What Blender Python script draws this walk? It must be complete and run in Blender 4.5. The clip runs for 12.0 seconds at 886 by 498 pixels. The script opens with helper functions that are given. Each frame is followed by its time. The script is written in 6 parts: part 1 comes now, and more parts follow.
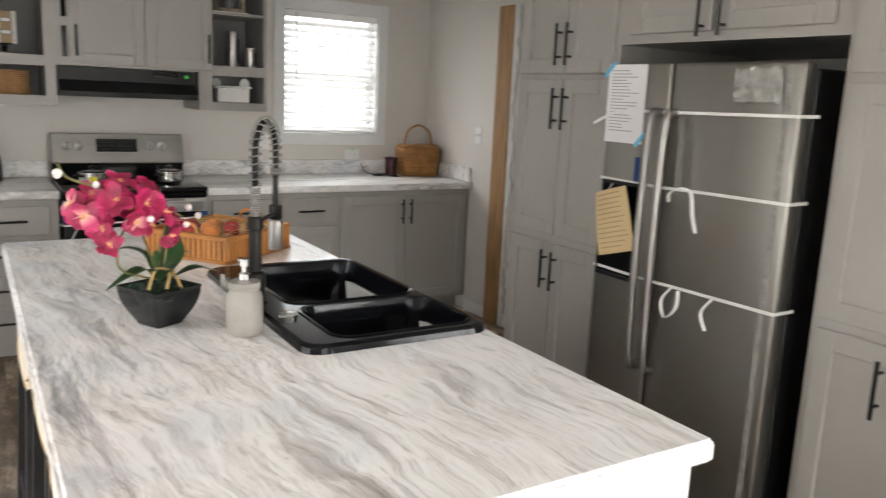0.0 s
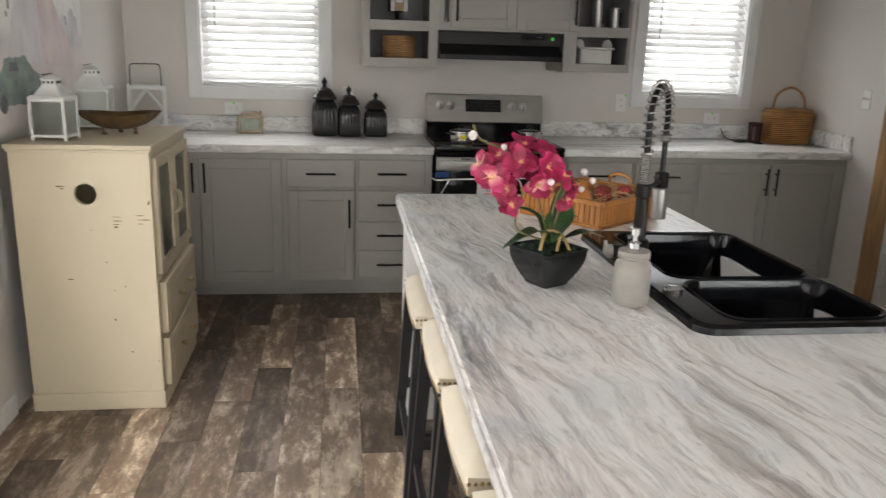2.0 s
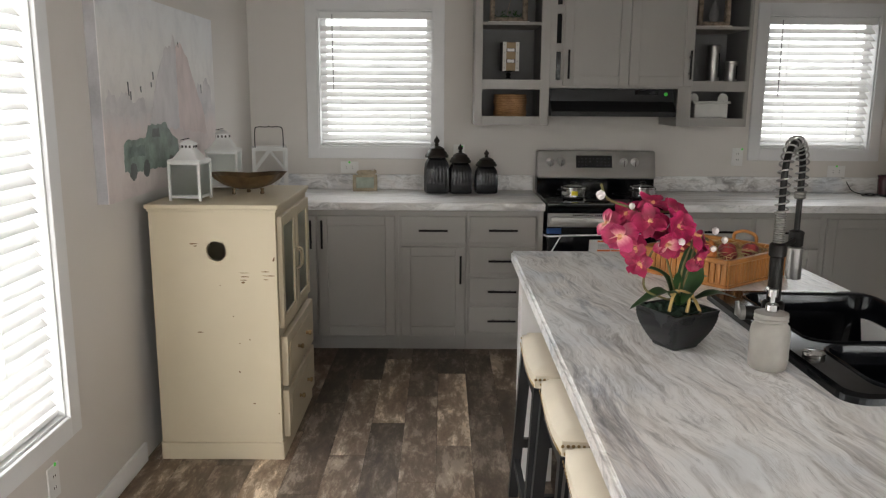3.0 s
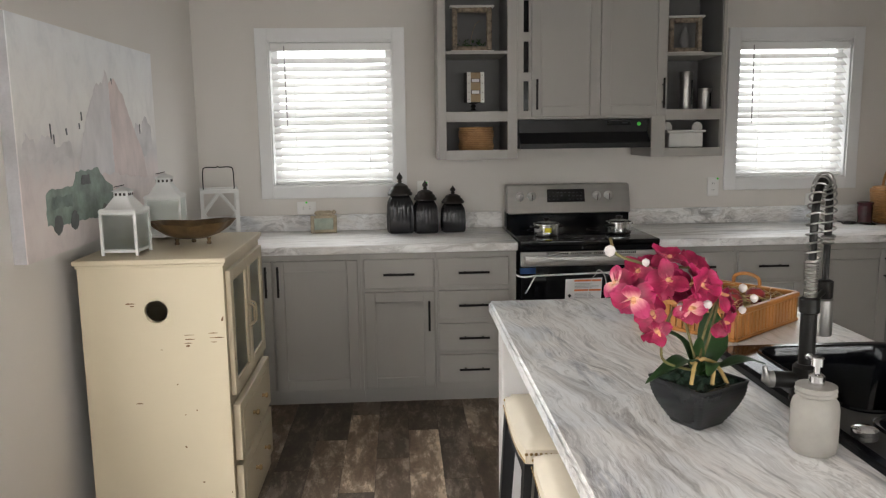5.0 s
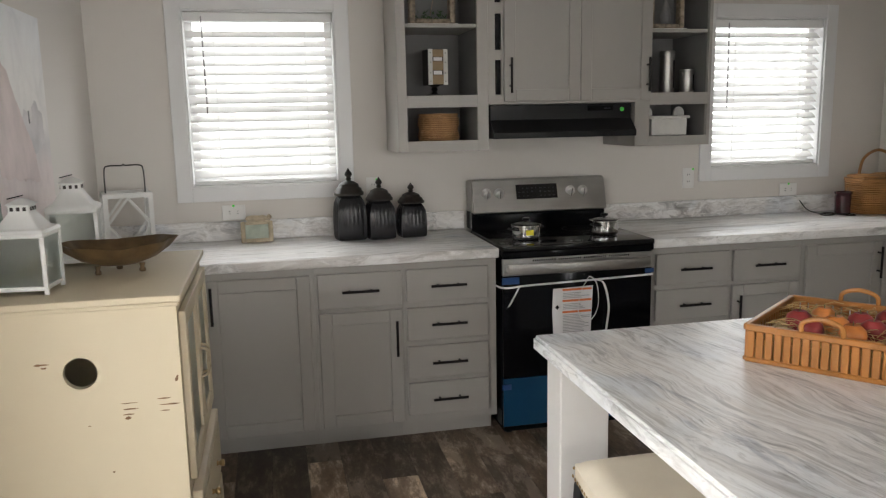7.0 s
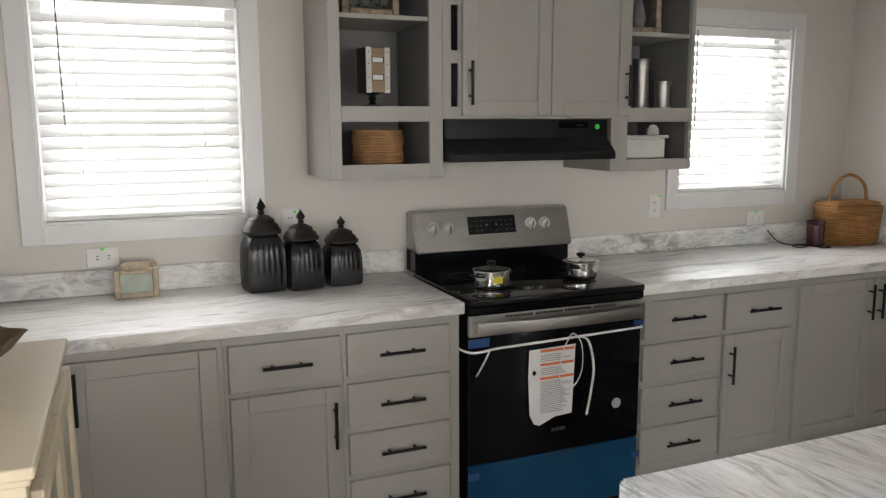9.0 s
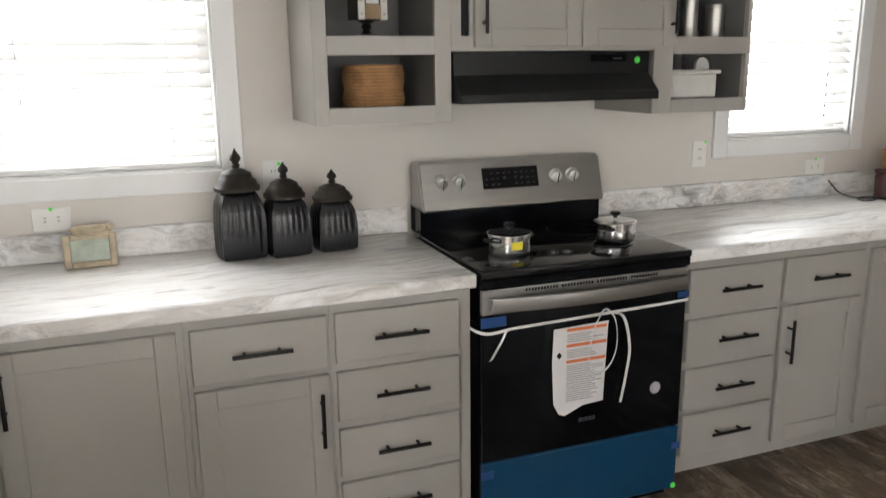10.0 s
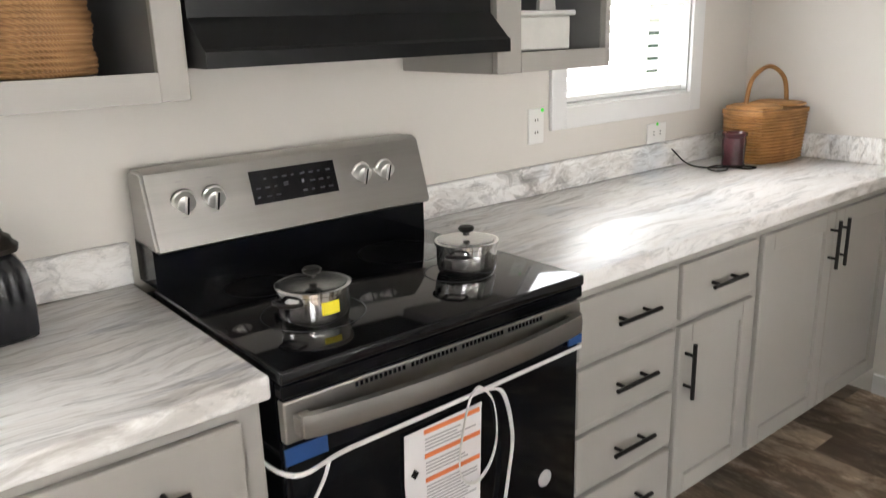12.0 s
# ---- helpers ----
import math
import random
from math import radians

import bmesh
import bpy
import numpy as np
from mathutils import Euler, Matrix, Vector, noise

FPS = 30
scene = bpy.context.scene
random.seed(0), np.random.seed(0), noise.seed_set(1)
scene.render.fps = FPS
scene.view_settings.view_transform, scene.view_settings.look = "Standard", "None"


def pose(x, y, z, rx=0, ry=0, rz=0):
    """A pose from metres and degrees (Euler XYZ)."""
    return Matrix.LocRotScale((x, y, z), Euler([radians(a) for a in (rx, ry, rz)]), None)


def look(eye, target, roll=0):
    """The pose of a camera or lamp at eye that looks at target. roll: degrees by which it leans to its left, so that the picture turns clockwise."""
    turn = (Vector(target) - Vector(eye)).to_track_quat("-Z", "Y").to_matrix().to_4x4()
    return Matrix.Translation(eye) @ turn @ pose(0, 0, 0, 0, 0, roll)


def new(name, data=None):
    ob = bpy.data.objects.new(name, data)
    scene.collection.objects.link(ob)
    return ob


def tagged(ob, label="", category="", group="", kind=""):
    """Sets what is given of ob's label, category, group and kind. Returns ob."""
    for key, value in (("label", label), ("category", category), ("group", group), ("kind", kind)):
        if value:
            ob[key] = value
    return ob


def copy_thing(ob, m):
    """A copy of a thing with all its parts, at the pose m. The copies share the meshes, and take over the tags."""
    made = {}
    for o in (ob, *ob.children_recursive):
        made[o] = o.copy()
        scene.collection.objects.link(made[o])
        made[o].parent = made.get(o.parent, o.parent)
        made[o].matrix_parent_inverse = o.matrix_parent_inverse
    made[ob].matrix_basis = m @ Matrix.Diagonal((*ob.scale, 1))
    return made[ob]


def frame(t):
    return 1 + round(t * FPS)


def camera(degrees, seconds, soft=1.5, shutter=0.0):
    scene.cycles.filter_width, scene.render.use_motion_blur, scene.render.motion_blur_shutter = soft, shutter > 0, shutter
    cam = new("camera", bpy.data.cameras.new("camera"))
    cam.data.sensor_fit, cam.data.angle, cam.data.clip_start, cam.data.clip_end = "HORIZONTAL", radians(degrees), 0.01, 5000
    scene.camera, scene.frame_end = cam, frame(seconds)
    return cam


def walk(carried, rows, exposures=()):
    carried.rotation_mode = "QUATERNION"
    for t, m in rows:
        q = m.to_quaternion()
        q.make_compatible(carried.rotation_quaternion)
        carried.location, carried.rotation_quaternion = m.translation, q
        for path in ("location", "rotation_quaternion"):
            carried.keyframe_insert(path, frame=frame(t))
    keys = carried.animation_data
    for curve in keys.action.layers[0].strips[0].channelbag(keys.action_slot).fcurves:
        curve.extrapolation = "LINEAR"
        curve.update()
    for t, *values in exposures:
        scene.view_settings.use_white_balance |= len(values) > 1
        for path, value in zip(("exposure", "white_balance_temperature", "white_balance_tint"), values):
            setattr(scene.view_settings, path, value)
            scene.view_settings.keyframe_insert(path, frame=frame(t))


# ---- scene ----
cam = camera(59.2, 12.0, soft=1.2, shutter=0.25)
EXPOSURES = [(0, 0.45), (1, 0.1), (2, 0.0), (2.5, -0.1), (2.9, -0.3), (3.6, -0.08), (5.5, 0.03), (6.3, 0.0), (8.5, 0.35), (9.5, 0.5), (10.4, 0.88), (11, 1.03), (12, 1.25)]
PATH = [
    (0, (0.084, 0.2, 1.488), (1.112, 1.872, 1.105), 2.6),
    (0.3, (0.075, 0.252, 1.486), (0.925, 2.017, 1.084), 4.1),
    (0.5, (0.083, 0.264, 1.492), (0.865, 2.051, 1.053), 4.5),
    (1, (0.034, 0.286, 1.469), (0.745, 2.085, 0.958), 4.2),
    (1.5, (0.0, 0.287, 1.465), (0.529, 2.14, 0.928), 2.9),
    (2, (-0.05, 0.293, 1.49), (0.211, 2.209, 0.98), 1.8),
    (2.5, (-0.09, 0.3, 1.487), (-0.007, 2.249, 1.046), 1.1),
    (3, (-0.107, 0.295, 1.502), (-0.104, 2.259, 1.122), 0.4),
    (3.5, (-0.103, 0.325, 1.49), (0.002, 2.295, 1.162), -0.9),
    (5.5, (-0.168, 0.744, 1.525), (-0.067, 2.718, 1.221), -0.7),
    (6, (-0.246, 0.893, 1.504), (-0.192, 2.864, 1.167), 0.2),
    (6.5, (-0.423, 1.094, 1.507), (-0.176, 3.05, 1.168), -0.8),
    (8.5, (-0.591, 2.01, 1.535), (0.051, 3.88, 1.227), 0.1),
    (9, (-0.618, 2.209, 1.538), (0.127, 4.039, 1.227), -0.3),
    (9.5, (-0.493, 2.461, 1.544), (0.219, 4.299, 1.2), -1.1),
    (10, (-0.399, 2.636, 1.522), (0.283, 4.459, 1.064), -0.7),
    (10.5, (-0.398, 2.899, 1.435), (0.38, 4.615, 0.763), 1.2),
    (11, (-0.354, 3.145, 1.424), (0.623, 4.762, 0.769), -0.2),
    (11.5, (-0.168, 3.419, 1.436), (0.975, 4.922, 0.779), -4.9),
    (12, (-0.033, 3.599, 1.464), (1.173, 5.096, 0.913), -1.7),
]
walk(cam, [(t, look(eye, target, roll)) for t, eye, target, roll in PATH], EXPOSURES)

# ---- daylight ----
world = bpy.data.worlds.new("sky")
world.use_nodes = True
scene.world = world
sky = world.node_tree.nodes.new("ShaderNodeTexSky")
sky.sky_type, sky.sun_disc = "NISHITA", False
sky.sun_elevation, sky.sun_rotation = radians(40), radians(200)
background = world.node_tree.nodes["Background"]
background.inputs["Strength"].default_value = 0.12
world.node_tree.links.new(sky.outputs[0], background.inputs["Color"])
sun = new("sun", bpy.data.lights.new("sun", "SUN"))
sun.data.energy, sun.data.angle, sun.data.color = 0.5, radians(25), (1, 0.96, 0.9)
sun.matrix_world = look((-3, 4, 6), (0, 0.5, 0))


def window_light(place, target, w, h, watts, colour=(1.0, 0.98, 0.96)):
    lamp = new("window_light", bpy.data.lights.new("window_light", "AREA"))
    lamp.data.shape, lamp.data.size, lamp.data.size_y, lamp.data.energy, lamp.data.color = "RECTANGLE", w, h, watts, colour
    lamp.matrix_world = look(place, target)
    return lamp


WIN_L, WIN_R = (-0.905, -0.170, 1.186, 2.045), (1.945, 2.650, 1.190, 2.030)   # x0 x1 z0 z1, back wall
WIN_SIDE = (1.25, 2.72, 0.46, 2.05)                                             # y0 y1 z0 z1, side wall
FILL_WIN_END = (-2.75, -0.65, 0.5, 2.15)                                           # y0 y1 z0 z1, pantry-side wall; unseen, added to brighten the side walls
FILL_WIN_REAR = (-1.0, 2.4, 0.5, 2.15)                                             # x0 x1 z0 z1, rear wall; unseen opening added for fill light
XL, XR, YB, YF, ZC = -1.345, 3.075, 5.390, -3.2, 2.62
window_light((-0.54, YB + 0.30, 1.62), (-0.54, 0, 1.5), 1.0, 1.1, 15)
window_light((2.30, YB + 0.30, 1.61), (2.30, 0, 1.5), 1.0, 1.1, 16)
window_light((XL - 0.30, 1.98, 1.25), (3, 1.98, 1.2), 1.6, 1.7, 76)
# Fill lamp behind the unseen window added in the rear wall.
window_light((0.7, YF - 0.30, 1.35), (0.7, 3, 1.2), 3.4, 1.7, 72)
# Second fill lamp, outside the added window past the pantry.
window_light((XR + 0.30, -1.7, 1.35), (-2, -1.2, 1.3), 2.2, 1.7, 145)

# ---- materials ----


def nodes_of(name):
    m = bpy.data.materials.new(name)
    m.use_nodes = True
    t = m.node_tree
    return m, t, t.nodes["Principled BSDF"]


def coords(t, scale=(1, 1, 1), rot=(0, 0, 0)):
    c = t.nodes.new("ShaderNodeTexCoord")
    mp = t.nodes.new("ShaderNodeMapping")
    mp.inputs["Scale"].default_value = scale
    mp.inputs["Rotation"].default_value = rot
    t.links.new(c.outputs["Object"], mp.inputs["Vector"])
    return mp.outputs[0]


def noise_node(t, vec, scale, detail=5, rough=0.55, distort=0.0):
    n = t.nodes.new("ShaderNodeTexNoise")
    n.inputs["Scale"].default_value, n.inputs["Detail"].default_value = scale, detail
    n.inputs["Roughness"].default_value, n.inputs["Distortion"].default_value = rough, distort
    t.links.new(vec, n.inputs["Vector"])
    return n.outputs[0]


def ramp(t, fac, stops, interp="LINEAR"):
    r = t.nodes.new("ShaderNodeValToRGB")
    r.color_ramp.interpolation = interp
    while len(r.color_ramp.elements) < len(stops):
        r.color_ramp.elements.new(0.5)
    for e, (p, c) in zip(r.color_ramp.elements, stops):
        e.position, e.color = p, (*c, 1)
    t.links.new(fac, r.inputs[0])
    return r.outputs[0]


def mix(t, fac, a, b, mode="MIX"):
    n = t.nodes.new("ShaderNodeMix")
    n.data_type, n.blend_type = "RGBA", mode
    for sock, v in ((0, fac), (6, a), (7, b)):
        if isinstance(v, (int, float)):
            n.inputs[sock].default_value = v
        elif isinstance(v, tuple):
            n.inputs[sock].default_value = (*v, 1)
        else:
            t.links.new(v, n.inputs[sock])
    return n.outputs[2]


def bump(t, p, height, strength=0.2, dist=0.002):
    b = t.nodes.new("ShaderNodeBump")
    b.inputs["Strength"].default_value, b.inputs["Distance"].default_value = strength, dist
    t.links.new(height, b.inputs["Height"])
    t.links.new(b.outputs[0], p.inputs["Normal"])


def plain(name, c, rough=0.5, metal=0.0, var=0.12, scale=6.0, grain=120.0, relief=0.1, stretch=(1, 1, 1), coat=0.0, gloss=0.5):
    """A surface with broad mottling, fine grain and uneven gloss."""
    m, t, p = nodes_of(name)
    v = coords(t, stretch)
    big, fine = noise_node(t, v, scale, 4), noise_node(t, v, grain, 3)
    lo, hi = tuple(x * (1 - var) for x in c), tuple(min(1, x * (1 + var * 0.6)) for x in c)
    col = ramp(t, big, [(0.3, lo), (0.7, hi)])
    col = mix(t, 0.12, col, ramp(t, fine, [(0.3, lo), (0.7, hi)]))
    t.links.new(col, p.inputs["Base Color"])
    r = t.nodes.new("ShaderNodeMapRange")
    r.inputs[3].default_value, r.inputs[4].default_value = max(0.02, rough - 0.07), min(1, rough + 0.07)
    t.links.new(big, r.inputs[0])
    t.links.new(r.outputs[0], p.inputs["Roughness"])
    p.inputs["Metallic"].default_value = metal
    p.inputs["Coat Weight"].default_value = coat
    p.inputs["Specular IOR Level"].default_value = gloss
    if relief:
        bump(t, p, fine, relief, 0.001)
    return m


def stone(name, rot):
    """Laminate printed as grey, taupe and blue veined granite; veins run along local y after the turn."""
    m, t, p = nodes_of(name)
    v = coords(t, (1, 1, 1), (0, 0, rot))
    st = t.nodes.new("ShaderNodeMapping")
    st.inputs["Scale"].default_value = (6.2, 0.66, 3)
    t.links.new(v, st.inputs["Vector"])
    warp = t.nodes.new("ShaderNodeTexNoise")
    warp.inputs["Scale"].default_value, warp.inputs["Detail"].default_value = 2.6, 3
    t.links.new(v, warp.inputs["Vector"])
    add = t.nodes.new("ShaderNodeVectorMath")
    add.operation = "MULTIPLY_ADD"
    add.inputs[1].default_value = (0.95, 0.22, 0.3)
    t.links.new(warp.outputs["Color"], add.inputs[0])
    t.links.new(st.outputs[0], add.inputs[2])
    a = noise_node(t, add.outputs[0], 1.2, 9, 0.66, 0.9)
    b = noise_node(t, add.outputs[0], 2.9, 8, 0.7, 1.3)
    c = noise_node(t, v, 3.2, 3)
    d = noise_node(t, add.outputs[0], 0.75, 4, 0.5, 0.4)
    col = ramp(t, a, [(0.26, (0.16, 0.155, 0.155)), (0.35, (0.40, 0.375, 0.36)), (0.41, (0.72, 0.70, 0.68)), (0.48, (0.90, 0.895, 0.885)), (0.545, (0.60, 0.57, 0.55)), (0.57, (0.82, 0.81, 0.80)), (0.62, (0.47, 0.45, 0.44)), (0.65, (0.86, 0.855, 0.85)), (0.75, (0.90, 0.895, 0.89))])
    veins = ramp(t, b, [(0.34, (0.24, 0.235, 0.235)), (0.40, (0.60, 0.58, 0.57)), (0.45, (1, 1, 1)), (0.575, (1, 1, 1)), (0.60, (0.50, 0.49, 0.485)), (0.63, (1, 1, 1))])
    col = mix(t, 0.85, col, veins, "MULTIPLY")
    tan = ramp(t, d, [(0.44, (1, 1, 1)), (0.60, (0.94, 0.90, 0.865))])
    col = mix(t, 0.9, col, tan, "MULTIPLY")
    blue = ramp(t, c, [(0.50, (1, 1, 1)), (0.64, (0.70, 0.77, 0.86))])
    col = mix(t, 0.8, col, blue, "MULTIPLY")
    area = ramp(t, noise_node(t, add.outputs[0], 0.55, 3, 0.5), [(0.40, (0.1, 0.1, 0.1)), (0.56, (0.75, 0.75, 0.75))])
    soft = ramp(t, a, [(0.36, (0.58, 0.555, 0.53)), (0.45, (0.90, 0.89, 0.88)), (0.56, (0.78, 0.75, 0.725)), (0.60, (0.90, 0.89, 0.88))])
    col = mix(t, area, col, soft)
    patch = ramp(t, noise_node(t, st.outputs[0], 1.5, 6, 0.7, 0.6), [(0.585, (1, 1, 1)), (0.66, (0.40, 0.42, 0.47))])
    col = mix(t, 0.8, col, patch, "MULTIPLY")
    speck = ramp(t, noise_node(t, add.outputs[0], 9, 5, 0.75, 0.8), [(0.33, (0.45, 0.43, 0.42)), (0.42, (1, 1, 1))])
    col = mix(t, 0.7, col, speck, "MULTIPLY")
    col = mix(t, 0.6, col, col, "SCREEN")
    mottle = ramp(t, noise_node(t, add.outputs[0], 4.5, 7, 0.72, 0.9), [(0.36, (0.55, 0.545, 0.55)), (0.47, (1, 1, 1)), (0.56, (1, 1, 1)), (0.66, (0.70, 0.68, 0.66))])
    col = mix(t, 0.75, col, mottle, "MULTIPLY")
    t.links.new(col, p.inputs["Base Color"])
    p.inputs["Roughness"].default_value = 0.33
    bump(t, p, noise_node(t, v, 220, 2), 0.06, 0.001)
    return m


def plank_material():
    m, t, p = nodes_of("weathered_plank")
    info = t.nodes.new("ShaderNodeObjectInfo")
    c = t.nodes.new("ShaderNodeTexCoord")
    off = t.nodes.new("ShaderNodeVectorMath")
    off.operation = "MULTIPLY_ADD"
    comb = t.nodes.new("ShaderNodeCombineXYZ")
    for k in range(3):
        t.links.new(info.outputs["Random"], comb.inputs[k])
    off.inputs[1].default_value = (37, 53, 11)
    t.links.new(comb.outputs[0], off.inputs[0])
    t.links.new(c.outputs["Object"], off.inputs[2])
    mp = t.nodes.new("ShaderNodeMapping")
    mp.inputs["Scale"].default_value = (7, 2.3, 1)
    t.links.new(off.outputs[0], mp.inputs["Vector"])
    grain = noise_node(t, mp.outputs[0], 2.2, 9, 0.75, 0.25)
    blot = noise_node(t, mp.outputs[0], 0.6, 8, 0.75, 0.2)
    fine = noise_node(t, off.outputs[0], 60, 4)
    col = ramp(t, blot, [(0.36, (0.05, 0.035, 0.026)), (0.47, (0.11, 0.080, 0.060)), (0.54, (0.17, 0.135, 0.105)), (0.585, (0.50, 0.45, 0.39))])
    col = mix(t, 0.55, col, ramp(t, grain, [(0.33, (0.045, 0.032, 0.025)), (0.5, (0.15, 0.118, 0.092)), (0.57, (0.30, 0.265, 0.225)), (0.63, (0.60, 0.56, 0.51))]))
    tone = ramp(t, info.outputs["Random"], [(0.0, (0.42, 0.40, 0.385)), (0.5, (0.72, 0.69, 0.67)), (0.78, (1.0, 0.96, 0.91)), (0.9, (1.4, 1.36, 1.29)), (1.0, (1.75, 1.68, 1.6))])
    col = mix(t, 1.0, col, tone, "MULTIPLY")
    col = mix(t, 1.0, col, (1.40, 1.32, 1.22), "MULTIPLY")
    t.links.new(col, p.inputs["Base Color"])
    p.inputs["Roughness"].default_value = 0.42
    bump(t, p, mix(t, 0.5, grain, fine), 0.2, 0.002)
    return m


def glass(name, rough=0.02, tint=(0.95, 0.97, 0.97)):
    m, t, p = nodes_of(name)
    p.inputs["Base Color"].default_value = (*tint, 1)
    p.inputs["Roughness"].default_value, p.inputs["Transmission Weight"].default_value = rough, 1.0
    p.inputs["IOR"].default_value = 1.05
    return m


def slat_material():
    m, t, p = nodes_of("white_blind_slat")
    p.inputs["Base Color"].default_value = (0.86, 0.86, 0.85, 1)
    p.inputs["Roughness"].default_value = 0.45
    tr = t.nodes.new("ShaderNodeBsdfTranslucent")
    tr.inputs[0].default_value = (0.9, 0.89, 0.87, 1)
    ms = t.nodes.new("ShaderNodeMixShader")
    ms.inputs[0].default_value = 0.17
    t.links.new(p.outputs[0], ms.inputs[1])
    t.links.new(tr.outputs[0], ms.inputs[2])
    t.links.new(ms.outputs[0], t.nodes["Material Output"].inputs[0])
    return m


def chipped(name, base, under):
    """Old cream paint with scrapes down to the wood."""
    m, t, p = nodes_of(name)
    v = coords(t)
    big = noise_node(t, v, 2.5, 4)
    sv = coords(t, (7, 7, 40))
    chips = noise_node(t, sv, 0.9, 3, 0.6)
    pin = noise_node(t, v, 26, 2, 0.4)
    col = ramp(t, big, [(0.3, tuple(x * 0.93 for x in base)), (0.7, base)])
    col = mix(t, ramp(t, chips, [(0.755, (0, 0, 0)), (0.765, (1, 1, 1))]), col, under)
    col = mix(t, ramp(t, pin, [(0.78, (0, 0, 0)), (0.79, (1, 1, 1))]), col, under)
    t.links.new(col, p.inputs["Base Color"])
    p.inputs["Roughness"].default_value = 0.5
    bump(t, p, noise_node(t, v, 70, 3), 0.12, 0.001)
    return m


def weave(name, a, b, su, sv):
    m, t, p = nodes_of(name)
    v = coords(t)
    w1 = t.nodes.new("ShaderNodeTexWave")
    w1.bands_direction = "Z"
    w1.inputs["Scale"].default_value, w1.inputs["Distortion"].default_value = sv, 1.0
    w2 = t.nodes.new("ShaderNodeTexWave")
    w2.bands_direction = "DIAGONAL"
    w2.inputs["Scale"].default_value, w2.inputs["Distortion"].default_value = su, 1.5
    for w in (w1, w2):
        t.links.new(v, w.inputs["Vector"])
    f = mix(t, 0.5, w1.outputs[0], w2.outputs[0])
    col = ramp(t, f, [(0.15, a), (0.75, b)])
    col = mix(t, 0.5, col, ramp(t, noise_node(t, v, 14, 4), [(0.3, a), (0.7, b)]))
    t.links.new(col, p.inputs["Base Color"])
    p.inputs["Roughness"].default_value = 0.55
    bump(t, p, f, 0.6, 0.004)
    return m


def petal_material(name, stops):
    """Petals paler and veined towards the throat; local y runs from the base to the tip."""
    m, t, p = nodes_of(name)
    c = t.nodes.new("ShaderNodeTexCoord")
    sep = t.nodes.new("ShaderNodeSeparateXYZ")
    t.links.new(c.outputs["Object"], sep.inputs[0])
    n = noise_node(t, coords(t, (9, 1.5, 1)), 30, 4)
    f = t.nodes.new("ShaderNodeMath")
    f.operation = "MULTIPLY_ADD"
    f.inputs[1].default_value = 22.0
    t.links.new(sep.outputs[1], f.inputs[0])
    ad = t.nodes.new("ShaderNodeMath")
    ad.operation = "MULTIPLY_ADD"
    ad.inputs[1].default_value, ad.inputs[2].default_value = 0.5, -0.25
    t.links.new(n, ad.inputs[0])
    t.links.new(ad.outputs[0], f.inputs[2])
    t.links.new(ramp(t, f.outputs[0], stops), p.inputs["Base Color"])
    p.inputs["Roughness"].default_value = 0.5
    p.inputs["Subsurface Weight"].default_value = 0.0
    return m


def canvas_material():
    """Painted sky over a pale pinkish field."""
    m, t, p = nodes_of("painted_canvas")
    c = t.nodes.new("ShaderNodeTexCoord")
    sep = t.nodes.new("ShaderNodeSeparateXYZ")
    t.links.new(c.outputs["Object"], sep.inputs[0])
    mr = t.nodes.new("ShaderNodeMapRange")
    mr.inputs[1].default_value, mr.inputs[2].default_value = 0.0, 0.78
    t.links.new(sep.outputs[2], mr.inputs[0])
    v = coords(t, (1, 3, 1.2))
    n = noise_node(t, v, 3.5, 6, 0.65, 0.8)
    ad = t.nodes.new("ShaderNodeMath")
    ad.operation = "MULTIPLY_ADD"
    ad.inputs[1].default_value = 0.16
    t.links.new(n, ad.inputs[0])
    t.links.new(mr.outputs[0], ad.inputs[2])
    col = ramp(t, ad.outputs[0], [(0.05, (0.70, 0.62, 0.61)), (0.20, (0.76, 0.67, 0.65)), (0.40, (0.70, 0.61, 0.60)), (0.50, (0.58, 0.56, 0.57)), (0.58, (0.78, 0.76, 0.74)), (0.75, (0.87, 0.86, 0.84)), (0.98, (0.84, 0.87, 0.90))])
    blots = noise_node(t, coords(t, (1, 1, 0.7)), 9, 7, 0.7, 0.5)
    col = mix(t, 0.22, col, ramp(t, blots, [(0.36, (0.50, 0.46, 0.47)), (0.5, (0.80, 0.74, 0.72)), (0.66, (0.90, 0.88, 0.86))]))
    t.links.new(col, p.inputs["Base Color"])
    p.inputs["Roughness"].default_value = 0.6
    bump(t, p, noise_node(t, v, 60, 4), 0.15, 0.001)
    return m


